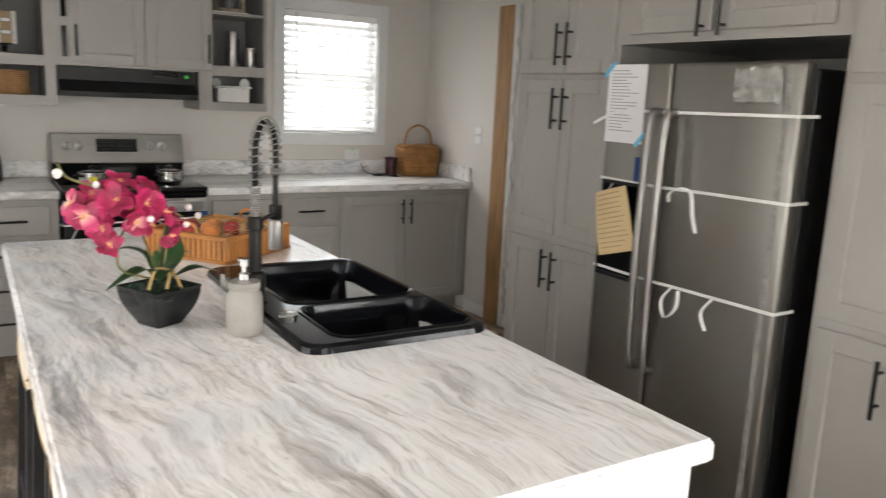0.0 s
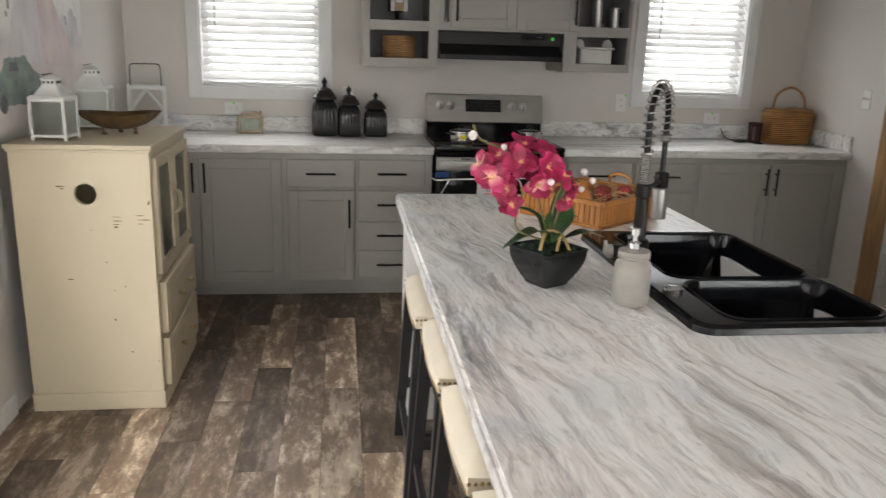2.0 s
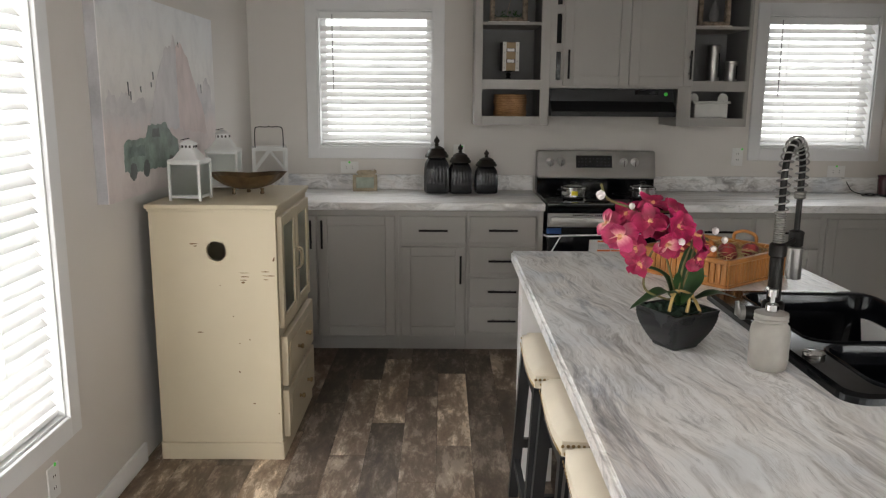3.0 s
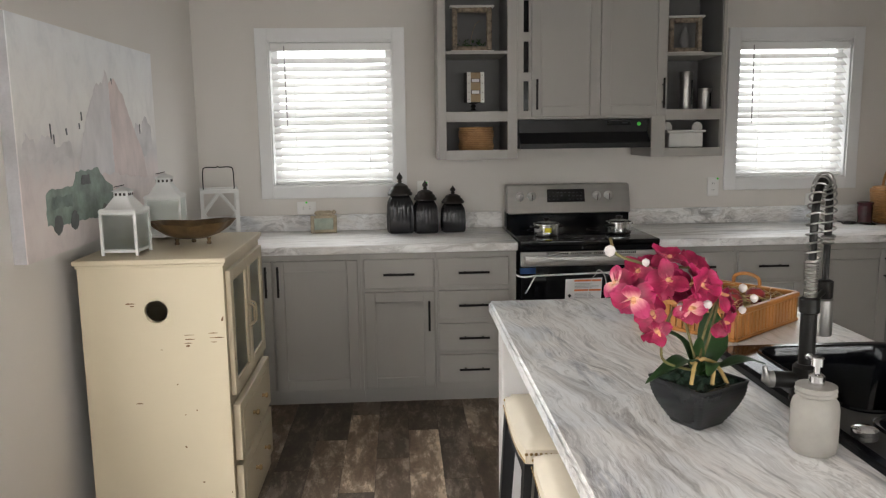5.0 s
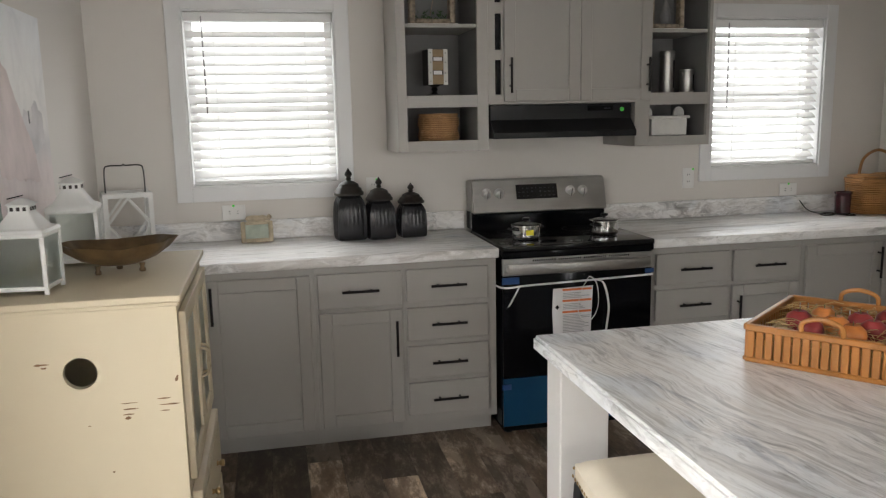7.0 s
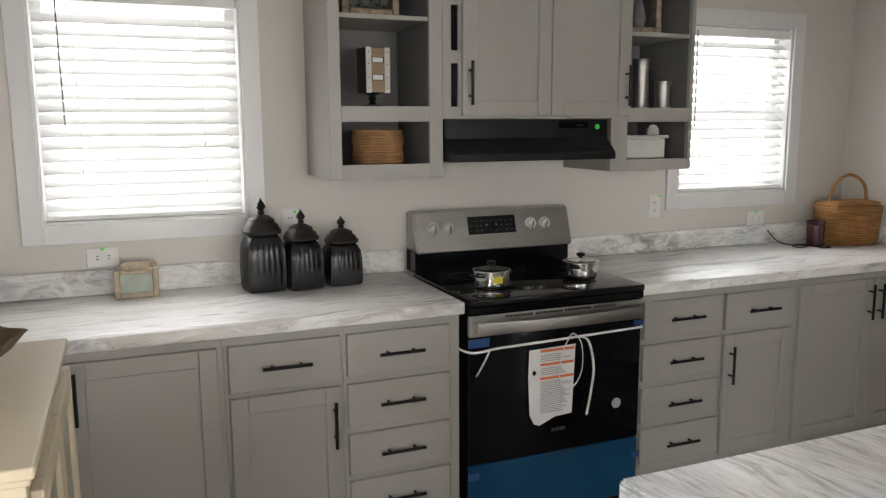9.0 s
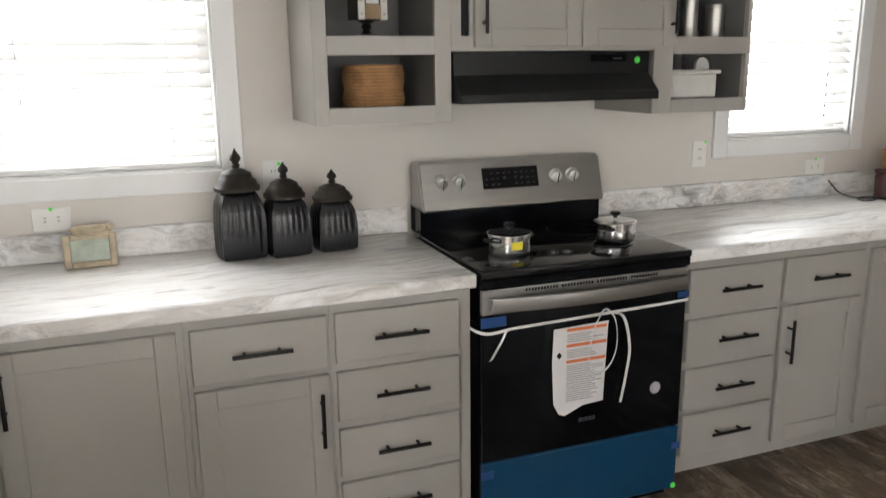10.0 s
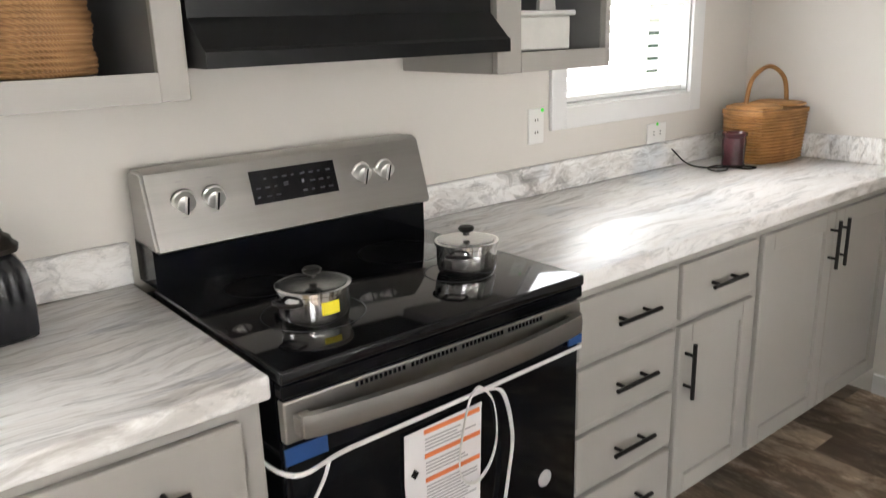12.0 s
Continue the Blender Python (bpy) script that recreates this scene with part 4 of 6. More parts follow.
outlet(pose(-0.712, YB, 1.055), True, "wall_outlet", "white wall outlet with a green dot above the counter", (-0.0, 0.033))
outlet(pose(0.000, YB, 1.150), False, "wall_outlet", "white wall outlet behind the canisters", (0.02, 0.045))
outlet(pose(1.810, YB, 1.140), False, "wall_outlet", "white wall outlet beside the window", (0.027, 0.05))
outlet(pose(2.462, YB, 1.050), True, "wall_outlet", "white wall outlet under the window", (0.0, 0.033))
outlet(pose(XR, 4.665, 1.24, 0, 0, -90), False, "light_switch", "white double light switch beside the bare jamb", None)
outlet(pose(XL, 2.60, 0.29, 0, 0, 90), False, "wall_outlet", "white wall outlet low on the side wall", (0.01, 0.055))

# picnic basket
pb = thing("picnic_basket", "honey wicker picnic basket with a hooped handle", "basket", (2.90, 5.195, 0.9145), -8)
part("basket_body", lathe([(0.105, 0), (0.112, 0.008), (0.119, 0.10), (0.124, 0.185), (0.129, 0.190), (0.129, 0.203), (0.122, 0.205)], 40, sx=1.3, sy=0.86, square=0.45), "wicker", pb, smooth=True)
for s in (1, -1):
    part("lid_flap", lathe([(0.126, 0.206), (0.128, 0.214), (0.10, 0.222), (0.001, 0.226)], 24, sx=0.55, sy=0.78, square=0.5, at=(s * 0.072, 0, 0.001 + 0.004 * (s > 0))), "wicker", pb, "wicker lid flap", smooth=True)
pts = [(0.0, -0.095, 0.17), (0.0, -0.098, 0.24), (0.0, -0.075, 0.32), (0.0, 0, 0.362), (0.0, 0.075, 0.32), (0.0, 0.098, 0.24), (0.0, 0.095, 0.17)]
hp = part("hoop_handle", tube(curve_points(pts, 6), 0.0085, 8), "wicker", pb, "bent wicker handle", smooth=True)
hp.rotation_euler = (0, 0, radians(80))
for k in range(15):
    z = 0.012 + k * 0.0125
    r = 0.1135 + 0.0125 * z / 0.19
    part("woven_band", lathe([(r, z - 0.004), (r + 0.0045, z), (r, z + 0.004)], 40, sx=1.3, sy=0.86, square=0.45), "wicker", pb, smooth=True)

mg = thing("wax_warmer", "maroon glazed wax warmer with a dark cord", "wax warmer", (2.680, 5.190, 0.9145))
part("body", lathe([(0.036, 0), (0.042, 0.006), (0.041, 0.03), (0.044, 0.10), (0.041, 0.112), (0.047, 0.120), (0.047, 0.130), (0.040, 0.131), (0.034, 0.122), (0.001, 0.119)], 28), "mug", mg, smooth=True)
part("cord", tube(curve_points([(-0.04, 0.0, 0.006), (-0.09, -0.03, 0.004), (-0.14, -0.02, 0.004), (-0.12, 0.03, 0.006), (-0.07, 0.01, 0.012), (-0.03, -0.07, 0.004), (0.02, -0.085, 0.004), (-0.02, -0.05, 0.010), (-0.10, 0.04, 0.004), (-0.15, 0.10, 0.02), (-0.16, 0.165, 0.07)], 6), 0.003, 6), "black", mg, "black cord", smooth=True)

# shelf contents


def picture_in_frame(at, w, h, turn, label, leafy):
    p = thing("rustic_frame", label, "frame", at, turn)
    b = bmesh.new()
    r = 0.028
    for x0, x1, z0, z1 in ((-w / 2, -w / 2 + r, 0.014, h - 0.012), (w / 2 - r, w / 2, 0.014, h - 0.012), (-w / 2 + r, w / 2 - r, 0.014, r + 0.01), (-w / 2 + r, w / 2 - r, h - r - 0.01, h - 0.012)):
        box(b, x0, x1, -0.028, 0.028, z0, z1, bevel=0.006, seg=2)
    for v in b.verts:
        v.co += noise.noise_vector(v.co * 40) * 0.005
    part("frame", b, "barkframe", p, "rough whitewashed bark frame")
    part("base", B(-w / 2 - 0.012, w / 2 + 0.012, -0.034, 0.034, 0, 0.014, bevel=0.003), "whitewash", p)
    part("cap", B(-w / 2 - 0.012, w / 2 + 0.012, -0.034, 0.034, h - 0.012, h, bevel=0.003), "whitewash", p)
    if leafy:
        ms = bmesh.new()
        for k in range(70):
            c = Vector((random.uniform(-w / 2 + r, w / 2 - r), random.uniform(-0.02, 0.02), 0.03 + random.random() ** 2 * 0.045))
            d = Vector((random.uniform(-1, 1), random.uniform(-1, 1), random.uniform(0, 1))).normalized() * 0.012
            e = d.orthogonal().normalized() * 0.005
            ms.faces.new([ms.verts.new(q) for q in (c - d, c + e, c + d, c - e)])
        part("moss_sprigs", ms, "moss", p, "green moss sprigs")
        part("twig", tube([(-0.01, 0, 0.05), (0.005, 0, 0.12), (0.02, 0.0, 0.16), (0.045, 0, 0.18)], 0.002, 5), "barkframe", p)
    else:
        part("figure", lathe([(0.02, 0.04), (0.03, 0.07), (0.022, 0.11), (0.012, 0.14), (0.002, 0.16)], 14, sy=0.5), "cabin", p, "dark ornament inside the frame")
    return p


picture_in_frame((0.285, 5.16, 1.9425), 0.225, 0.262, 0, "rustic bark shadow-box frame with moss inside", True)
picture_in_frame((1.515, 5.15, 1.9245), 0.185, 0.215, -8, "rustic carved frame with a dark ornament", False)
ho = thing("candle_lantern", "wood and metal candle block on a turned black foot", "candle holder", (0.290, 5.155, 1.6125), 12)
part("foot", lathe([(0.042, 0), (0.044, 0.004), (0.018, 0.010), (0.011, 0.022), (0.018, 0.032), (0.012, 0.042), (0.026, 0.048), (0.028, 0.052)], 24), "black", ho, smooth=True)
part("block", B(-0.044, 0.044, -0.044, 0.044, 0.053, 0.222, bevel=0.003), "darkin", ho)
for x in (-0.040, 0.040):
    bm = B(x - 0.011, x + 0.011, -0.0495, -0.044, 0.053, 0.222)
    part("metal_strip", bm, "whitewash", ho, "riveted white metal strip")
    rv = bmesh.new()
    for z in (0.07, 0.11, 0.16, 0.205):
        lathe([(0.004, 0), (0.003, 0.002), (0.001, 0.003)], 8, rv, (0, 0, 0))
        for v in rv.verts[-24:]:
            v.co = Vector((x + v.co.x, -0.0495 - v.co.z, z + v.co.y))
    part("rivet", rv, "steel", ho)
for z0, z1 in ((0.055, 0.100), (0.122, 0.165), (0.186, 0.220)):
    part("burlap_band", B(-0.029, 0.029, -0.048, -0.0442, z0, z1), "burlap", ho, "tan burlap band")
for z0, z1 in ((0.100, 0.122), (0.165, 0.186)):
    part("candle_gap", B(-0.022, 0.022, -0.0465, -0.0442, z0 + 0.002, z1 - 0.002), "paper", ho)
rb = thing("rope_basket", "round coiled rope basket on the open shelf", "basket", (0.303, 5.14, 1.3985))
for k in range(13):
    z = 0.0052 + k * 0.0098
    r = 0.094 + 0.003 * math.sin(k) + (0.004 if k == 10 else 0)
    n = 40
    ringpts = [(r * math.cos(2 * math.pi * q / n), r * math.sin(2 * math.pi * q / n), z) for q in range(n)]
    part("coil", tube(ringpts + [ringpts[0]], 0.0062, 7), "rope", rb, smooth=True)
part("lid", lathe([(0.092, 0.122), (0.07, 0.128), (0.001, 0.131)], 36), "rope", rb, smooth=True)


def steel_tin(at, r, h, label):
    s = thing("steel_canister", label, "canister", at, 0, group="steel canisters")
    part("body", lathe([(r * 0.97, 0), (r, 0.004), (r, h * 0.86)], 32), "steel", s, smooth=True)
    part("lid", lathe([(r * 1.03, h * 0.862), (r * 1.05, h * 0.87), (r * 1.05, h * 0.98), (r * 0.98, h)], 32), "steel", s, smooth=True)
    w = bmesh.new()
    for sgn in (0,):
        vs = [[w.verts.new((r * 1.004 * math.cos(a), r * 1.004 * math.sin(a), z)) for a in (-1.1, -0.95, -0.8, -0.65)] for z in (h * 0.12, h * 0.45, h * 0.78)]
        for a, b in zip(vs, vs[1:]):
            for k in range(3):
                w.faces.new((a[k], a[k + 1], b[k + 1], b[k]))
    part("sight_window", w, "screen", s, "dark sight window")
    return s


steel_tin((1.532, 5.15, 1.6115), 0.038, 0.215, "tall brushed steel canister on the open shelf")
steel_tin((1.636, 5.13, 1.6115), 0.036, 0.120, "short brushed steel canister on the open shelf")
bx = thing("wooden_box", "whitewashed wooden salt box with a scalloped back", "box", (1.515, 5.13, 1.3945), -4)
part("box_body", B(-0.098, 0.098, -0.06, 0.06, 0, 0.085, bevel=0.004), "whitewash", bx)
part("lid", B(-0.112, 0.112, -0.068, 0.066, 0.0855, 0.100, bevel=0.004), "whitewash", bx)
for x in (-0.088, 0.088):
    ear = prism([(-0.03, 0.1005), (0.03, 0.1005), (0.028, 0.125), (0.016, 0.142), (0, 0.147), (-0.016, 0.142), (-0.028, 0.125)], 0.02, 0.034)
    for v in ear.verts:
        v.co.x += x
    part("ear", ear, "whitewash", bx)

# ---- island ----
IX0, IX1, IY0, IY1 = 0.166, 1.190, 1.042, 3.312
isl = thing("kitchen_island", "white-painted kitchen island base under the veined top", "island")
body = bmesh.new()
box(body, 0.60, 1.155, IY0 + 0.045, IY1 - 0.05, 0.0, 0.10)
box(body, 0.56, 1.165, IY0 + 0.03, IY0 + 0.055, 0.10, 0.868)
box(body, 0.56, 1.165, IY1 - 0.055, IY1 - 0.03, 0.10, 0.868)
box(body, 0.56, 0.585, IY0 + 0.055, IY1 - 0.055, 0.10, 0.868)
box(body, 1.14, 1.165, IY0 + 0.055, IY1 - 0.055, 0.10, 0.868)
box(body, 0.585, 1.14, IY0 + 0.055, IY1 - 0.055, 0.10, 0.12)
part("body", body, "islandw", isl)
for y0, y1 in ((IY1 - 0.135, IY1 - 0.032), (IY0 + 0.032, IY0 + 0.135)):
    part("post", B(0.197, 0.335, y0, y1, 0, 0.868, bevel=0.003), "islandw", isl, "square white post")
part("apron", B(0.336, 0.559, IY1 - 0.06, IY1 - 0.04, 0.80, 0.868), "islandw", isl)
top = thing("island_countertop", "large veined grey laminate island top with a sink cutout", "countertop")
HX0, HX1, HY0, HY1 = 0.735, 1.170, 1.80, 2.56
bm = bmesh.new()
xs, ys = (IX0, HX0, HX1, IX1), (IY0, HY0, HY1, IY1)
grid = [[bm.verts.new((x, y, 0.914)) for y in ys] for x in xs]
for i in range(3):
    for j in range(3):
        if (i, j) != (1, 1):
            bm.faces.new((grid[i][j], grid[i + 1][j], grid[i + 1][j + 1], grid[i][j + 1]))
ext = bmesh.ops.extrude_face_region(bm, geom=bm.faces[:])
bmesh.ops.translate(bm, verts=[v for v in ext["geom"] if isinstance(v, bmesh.types.BMVert)], vec=(0, 0, -0.044))
bmesh.ops.recalc_face_normals(bm, faces=bm.faces)
outer = [e for e in bm.edges if all(abs(v.co.x - IX0) < 1e-4 or abs(v.co.x - IX1) < 1e-4 or abs(v.co.y - IY0) < 1e-4 or abs(v.co.y - IY1) < 1e-4 for v in e.verts) and len(e.link_faces) == 2 and e.calc_face_angle(0) > 0.5]
bmesh.ops.bevel(bm, geom=outer, offset=0.008, segments=3, affect="EDGES")
part("slab", bm, "stone_y", top, smooth=True)

# double-bowl sink
SX0, SX1, SY0, SY1 = 0.690, 1.186, 1.738, 2.612
sink = thing("kitchen_sink", "glossy black double-bowl drop-in sink", "sink")


def rounded(x0, x1, y0, y1, r, n=6):
    out = []
    for cx, cy, a in ((x1 - r, y1 - r, 0), (x0 + r, y1 - r, 90), (x0 + r, y0 + r, 180), (x1 - r, y0 + r, 270)):
        for k in range(n + 1):
            t = radians(a + 90 * k / n)
            out.append((cx + r * math.cos(t), cy + r * math.sin(t)))
    return out


def loft(bm, rings, close_last=True):
    vs = [[bm.verts.new(p) for p in ring] for ring in rings]
    for a, b in zip(vs, vs[1:]):
        for k in range(len(a)):
            bm.faces.new((a[k], a[(k + 1) % len(a)], b[(k + 1) % len(b)], b[k]))
    if close_last:
        bm.faces.new(vs[-1])
    return vs


def at_z(pts, z):
    return [(x, y, z) for x, y in pts]


BOWLS = ((0.782, 1.166, 1.780, 2.058), (0.782, 1.166, 2.090, 2.562))
sb = bmesh.new()
loft(sb, [at_z(rounded(SX0, SX1, SY0, SY1, 0.05), 0.9145), at_z(rounded(SX0 + 0.003, SX1 - 0.003, SY0 + 0.003, SY1 - 0.003, 0.05), 0.928), at_z(rounded(SX0 + 0.015, SX1 - 0.015, SY0 + 0.015, SY1 - 0.015, 0.045), 0.934)], False)
# deck with two holes: strips around the bowls
edge = rounded(SX0 + 0.015, SX1 - 0.015, SY0 + 0.015, SY1 - 0.015, 0.045)
ov = [sb.verts.new((x, y, 0.934)) for x, y in edge]
edges = [sb.edges.new((ov[k], ov[(k + 1) % len(ov)])) for k in range(len(ov))]
for b0, b1, b2, b3 in BOWLS:
    rim = [sb.verts.new((x, y, 0.934)) for x, y in rounded(b0, b1, b2, b3, 0.055)]
    edges += [sb.edges.new((rim[k], rim[(k + 1) % len(rim)])) for k in range(len(rim))]
bmesh.ops.triangle_fill(sb, use_beauty=True, use_dissolve=False, edges=edges)
bmesh.ops.remove_doubles(sb, verts=sb.verts, dist=1e-5)
part("deck", sb, "enamel", sink)
for b0, b1, b2, b3 in BOWLS:
    bb = bmesh.new()
    rings = []
    for ins, z, r in ((-0.006, 0.9345, 0.058), (-0.003, 0.938, 0.056), (0.003, 0.936, 0.055), (0.006, 0.926, 0.055), (0.010, 0.88, 0.055), (0.022, 0.76, 0.06), (0.045, 0.735, 0.06), (0.14, 0.730, 0.03)):
        rings.append(at_z(rounded(b0 + ins, b1 - ins, b2 + ins, b3 - ins, r), z))
    loft(bb, rings)
    bowl = part("bowl", bb, "enamel", sink, "deep glossy black bowl", smooth=True)
    part("drain", lathe([(0.045, 0), (0.045, 0.003), (0.034, 0.002), (0.001, 0.001)], 24, at=((b0 + b1) / 2, (b2 + b3) / 2, 0.731)), "chrome", bowl, "steel drain", smooth=True)
part("side_cover", lathe([(0.024, 0), (0.024, 0.008), (0.018, 0.012), (0.001, 0.013)], 24, at=(0.738, 1.985, 0.9345)), "chrome", sink, "round chrome hole cover", smooth=True)

fc = thing("kitchen_faucet", "tall black spring faucet with a steel pull-down sprayer", "faucet", (0.716, 2.170, 0.9345), 50)
REACH = 0.145   # local x runs from the column out over the bowl
part("base_ring", lathe([(0.031, 0), (0.031, 0.006), (0.0265, 0.010), (0.0265, 0.075), (0.020, 0.082)], 28), "black", fc, smooth=True)
part("column", lathe([(0.0165, 0.08), (0.0165, 0.190), (0.0205, 0.194), (0.0205, 0.222), (0.015, 0.226)], 24), "black", fc, smooth=True)
lv = tube([(-0.012, 0.016, 0.045), (-0.026, 0.042, 0.046), (-0.034, 0.056, 0.046)], 0.018, 16)
part("lever_hub", lv, "black", fc, smooth=True)
part("lever", tube([(-0.034, 0.056, 0.046), (-0.039, 0.065, 0.046), (-0.041, 0.068, 0.046), (-0.043, 0.071, 0.062), (-0.044, 0.073, 0.074)], 0.008, 10, radii=[0.018, 0.018, 0.012, 0.006, 0.005]), "steel", fc, "steel lever", smooth=True)
part("lower_coil", lathe([(0.0125, 0.226)] + [(0.0115 + 0.003 * (k % 2), 0.227 + k * 0.0028) for k in range(27)] + [(0.011, 0.305)], 16), "steel", fc, "tight steel coil", smooth=True)
half = REACH / 2
arch = [(0, 0, 0.30), (0, 0, 0.33), (0, 0, 0.36)] + [(half - half * math.cos(math.pi * k / 12), 0, 0.385 + 0.083 * math.sin(math.pi * k / 12)) for k in range(13)] + [(REACH, 0, 0.36), (REACH, 0, 0.335)]
arch = curve_points(arch, 4)
part("hose", tube(arch, 0.0082, 10), "black", fc, smooth=True)
coil, spin = [], 0.0
for a, b in zip(arch, arch[1:]):
    d = (b - a).normalized()
    side = Vector((0, 1, 0))
    up = d.cross(side)
    for k in range(4):
        spin += (b - a).length / 4 / 0.0195 * 2 * math.pi
        coil.append(a.lerp(b, k / 4) + 0.0150 * (math.cos(spin) * side + math.sin(spin) * up))
part("spring", tube(curve_points(coil, 2), 0.0021, 6), "steel", fc, "steel spring coil", smooth=True)
part("upper_collar", lathe([(0.011, 0.320)] + [(0.0125 + 0.0025 * (k % 2), 0.321 + k * 0.003) for k in range(6)] + [(0.011, 0.340)], 16, at=(REACH, 0, 0)), "steel", fc, smooth=True)
part("drop_hose", lathe([(0.0075, 0.238), (0.0075, 0.321)], 12, at=(REACH, 0, 0)), "black", fc, smooth=True)
part("dock_arm", tube([(0.014, 0, 0.208), (REACH * 0.5, 0, 0.212), (REACH - 0.014, 0, 0.214)], 0.006, 8), "black", fc, smooth=True)
part("sprayer_cap", lathe([(0.010, 0.240), (0.0185, 0.236), (0.0185, 0.200), (0.016, 0.197)], 20, at=(REACH, 0, 0)), "black", fc, smooth=True)
part("sprayer", lathe([(0.0195, 0.112), (0.0205, 0.115), (0.0205, 0.193), (0.015, 0.198)], 24, at=(REACH, 0, 0)), "steel", fc, "brushed steel spray head", smooth=True)

jar = thing("soap_dispenser", "distressed grey mason-jar soap dispenser with a chrome pump", "soap dispenser", (0.622, 1.958, 0.9145))
part("jar", lathe([(0.036, 0), (0.041, 0.005), (0.0425, 0.02), (0.0425, 0.085), (0.040, 0.098), (0.034, 0.106), (0.033, 0.110)], 32), "jar", jar, smooth=True)
part("threaded_lid", lathe([(0.0355, 0.110), (0.037, 0.112), (0.0355, 0.116), (0.037, 0.120), (0.0355, 0.124), (0.036, 0.128), (0.020, 0.130)], 32), "jar", jar, smooth=True)
pm = part("pump", lathe([(0.014, 0.130), (0.014, 0.146), (0.010, 0.149), (0.006, 0.151), (0.006, 0.164), (0.011, 0.165), (0.011, 0.180), (0.009, 0.182)], 18), "chrome", jar, "chrome pump", smooth=True)
part("spout", tube([(0, 0, 0.175), (0.0, 0.03, 0.176), (0.0, 0.040, 0.170)], 0.0045, 8), "chrome", pm, smooth=True)

# ---- orchid ----
po = thing("orchid_plant", "artificial magenta orchid in a tapered black square pot", "plant", (0.462, 2.118, 0.9145), 28)
ptb = bmesh.new()
prof = [(0.036, 0.0), (0.039, 0.003)] + [(0.040 + 0.031 * math.sin(0.5 * math.pi * k / 22) - 0.0012 * (k % 2), 0.005 + 0.0038 * k) for k in range(22)] + [(0.0715, 0.092), (0.0725, 0.096), (0.069, 0.0965), (0.063, 0.086)]
loft(ptb, [at_z(rounded(-r, r, -r, r, 0.008, 3), z) for r, z in prof], True)
part("pot", ptb, "pot", po, "glossy black tapered square pot", smooth=True)
ms = bmesh.new()
bmesh.ops.create_grid(ms, x_segments=26, y_segments=26, size=0.0640)
for v in ms.verts:
    v.co.z = 0.089 + 0.012 * noise.noise(v.co * 70) + 0.008 * (1 - (v.co.length / 0.1) ** 2)
part("moss", ms, "soil", po, "dark green preserved moss")


def leaf(points, width, fold=0.25):
    """A strap leaf along a smooth line, with a fold down its middle."""
    bm = bmesh.new()
    pts = curve_points(points, 5)
    rows = []
    for i, p in enumerate(pts):
        f = i / (len(pts) - 1)
        d = (pts[min(i + 1, len(pts) - 1)] - pts[max(i - 1, 0)]).normalized()
        s = d.cross(Vector((0, 0, 1)))
        s = s.normalized() if s.length > 0.05 else Vector((1, 0, 0))
        u = s.cross(d)
        w = width * (math.sin(math.pi * min(1, f * 0.93 + 0.07)) ** 0.6)
        rows.append([bm.verts.new(p + s * w * q + u * abs(q) * w * fold) for q in (-1, -0.5, 0, 0.5, 1)])
    for a, b in zip(rows, rows[1:]):
        for k in range(4):
            bm.faces.new((a[k], a[k + 1], b[k + 1], b[k]))
    bmesh.ops.solidify(bm, geom=bm.faces[:], thickness=0.0015)
    return bm


def to_pot(x, y, z):
    """Local place in the pot's turned frame."""
    a = radians(-28)
    return (x * math.cos(a) - y * math.sin(a), x * math.sin(a) + y * math.cos(a), z)


for pts, w in (
    ([(0.01, 0.0, 0.10), (0.03, 0.01, 0.15), (0.035, 0.03, 0.19), (0.035, 0.05, 0.235)], 0.031),
    ([(0.01, 0.0, 0.10), (0.05, -0.02, 0.125), (0.09, -0.02, 0.135), (0.14, -0.005, 0.120)], 0.024),
    ([(0.0, 0.0, 0.10), (-0.03, -0.02, 0.14), (-0.075, -0.05, 0.135), (-0.13, -0.06, 0.105)], 0.023),
    ([(0.0, 0.0, 0.10), (-0.02, 0.03, 0.16), (-0.06, 0.05, 0.18), (-0.10, 0.07, 0.17)], 0.015),
    ([(0.0, 0.0, 0.10), (0.02, 0.04, 0.14), (0.06, 0.07, 0.16), (0.10, 0.09, 0.15)], 0.018),
    ([(0.0, 0.0, 0.10), (-0.005, -0.01, 0.15), (-0.012, -0.03, 0.19)], 0.012),
    ([(0.0, 0.0, 0.10), (0.01, -0.03, 0.13), (0.0, -0.07, 0.145), (-0.02, -0.10, 0.13)], 0.016),
):
    part("leaf", leaf([to_pot(*p) for p in pts], w), "leaf", po, "glossy green strap leaf", smooth=True)
for pts in ([(0.0, 0.0, 0.14), (-0.02, -0.03, 0.13), (-0.035, -0.055, 0.10)], [(0.0, 0, 0.14), (0.015, -0.035, 0.13), (0.005, -0.06, 0.10)], [(0.0, 0, 0.14), (0.03, -0.02, 0.125), (0.04, -0.05, 0.098)], [(-0.02, -0.01, 0.13), (0.0, -0.03, 0.142), (0.03, -0.02, 0.13)]):
    part("air_root", tube(curve_points([to_pot(*p) for p in pts], 5), 0.004, 7), "root", po, "tan air root", smooth=True)
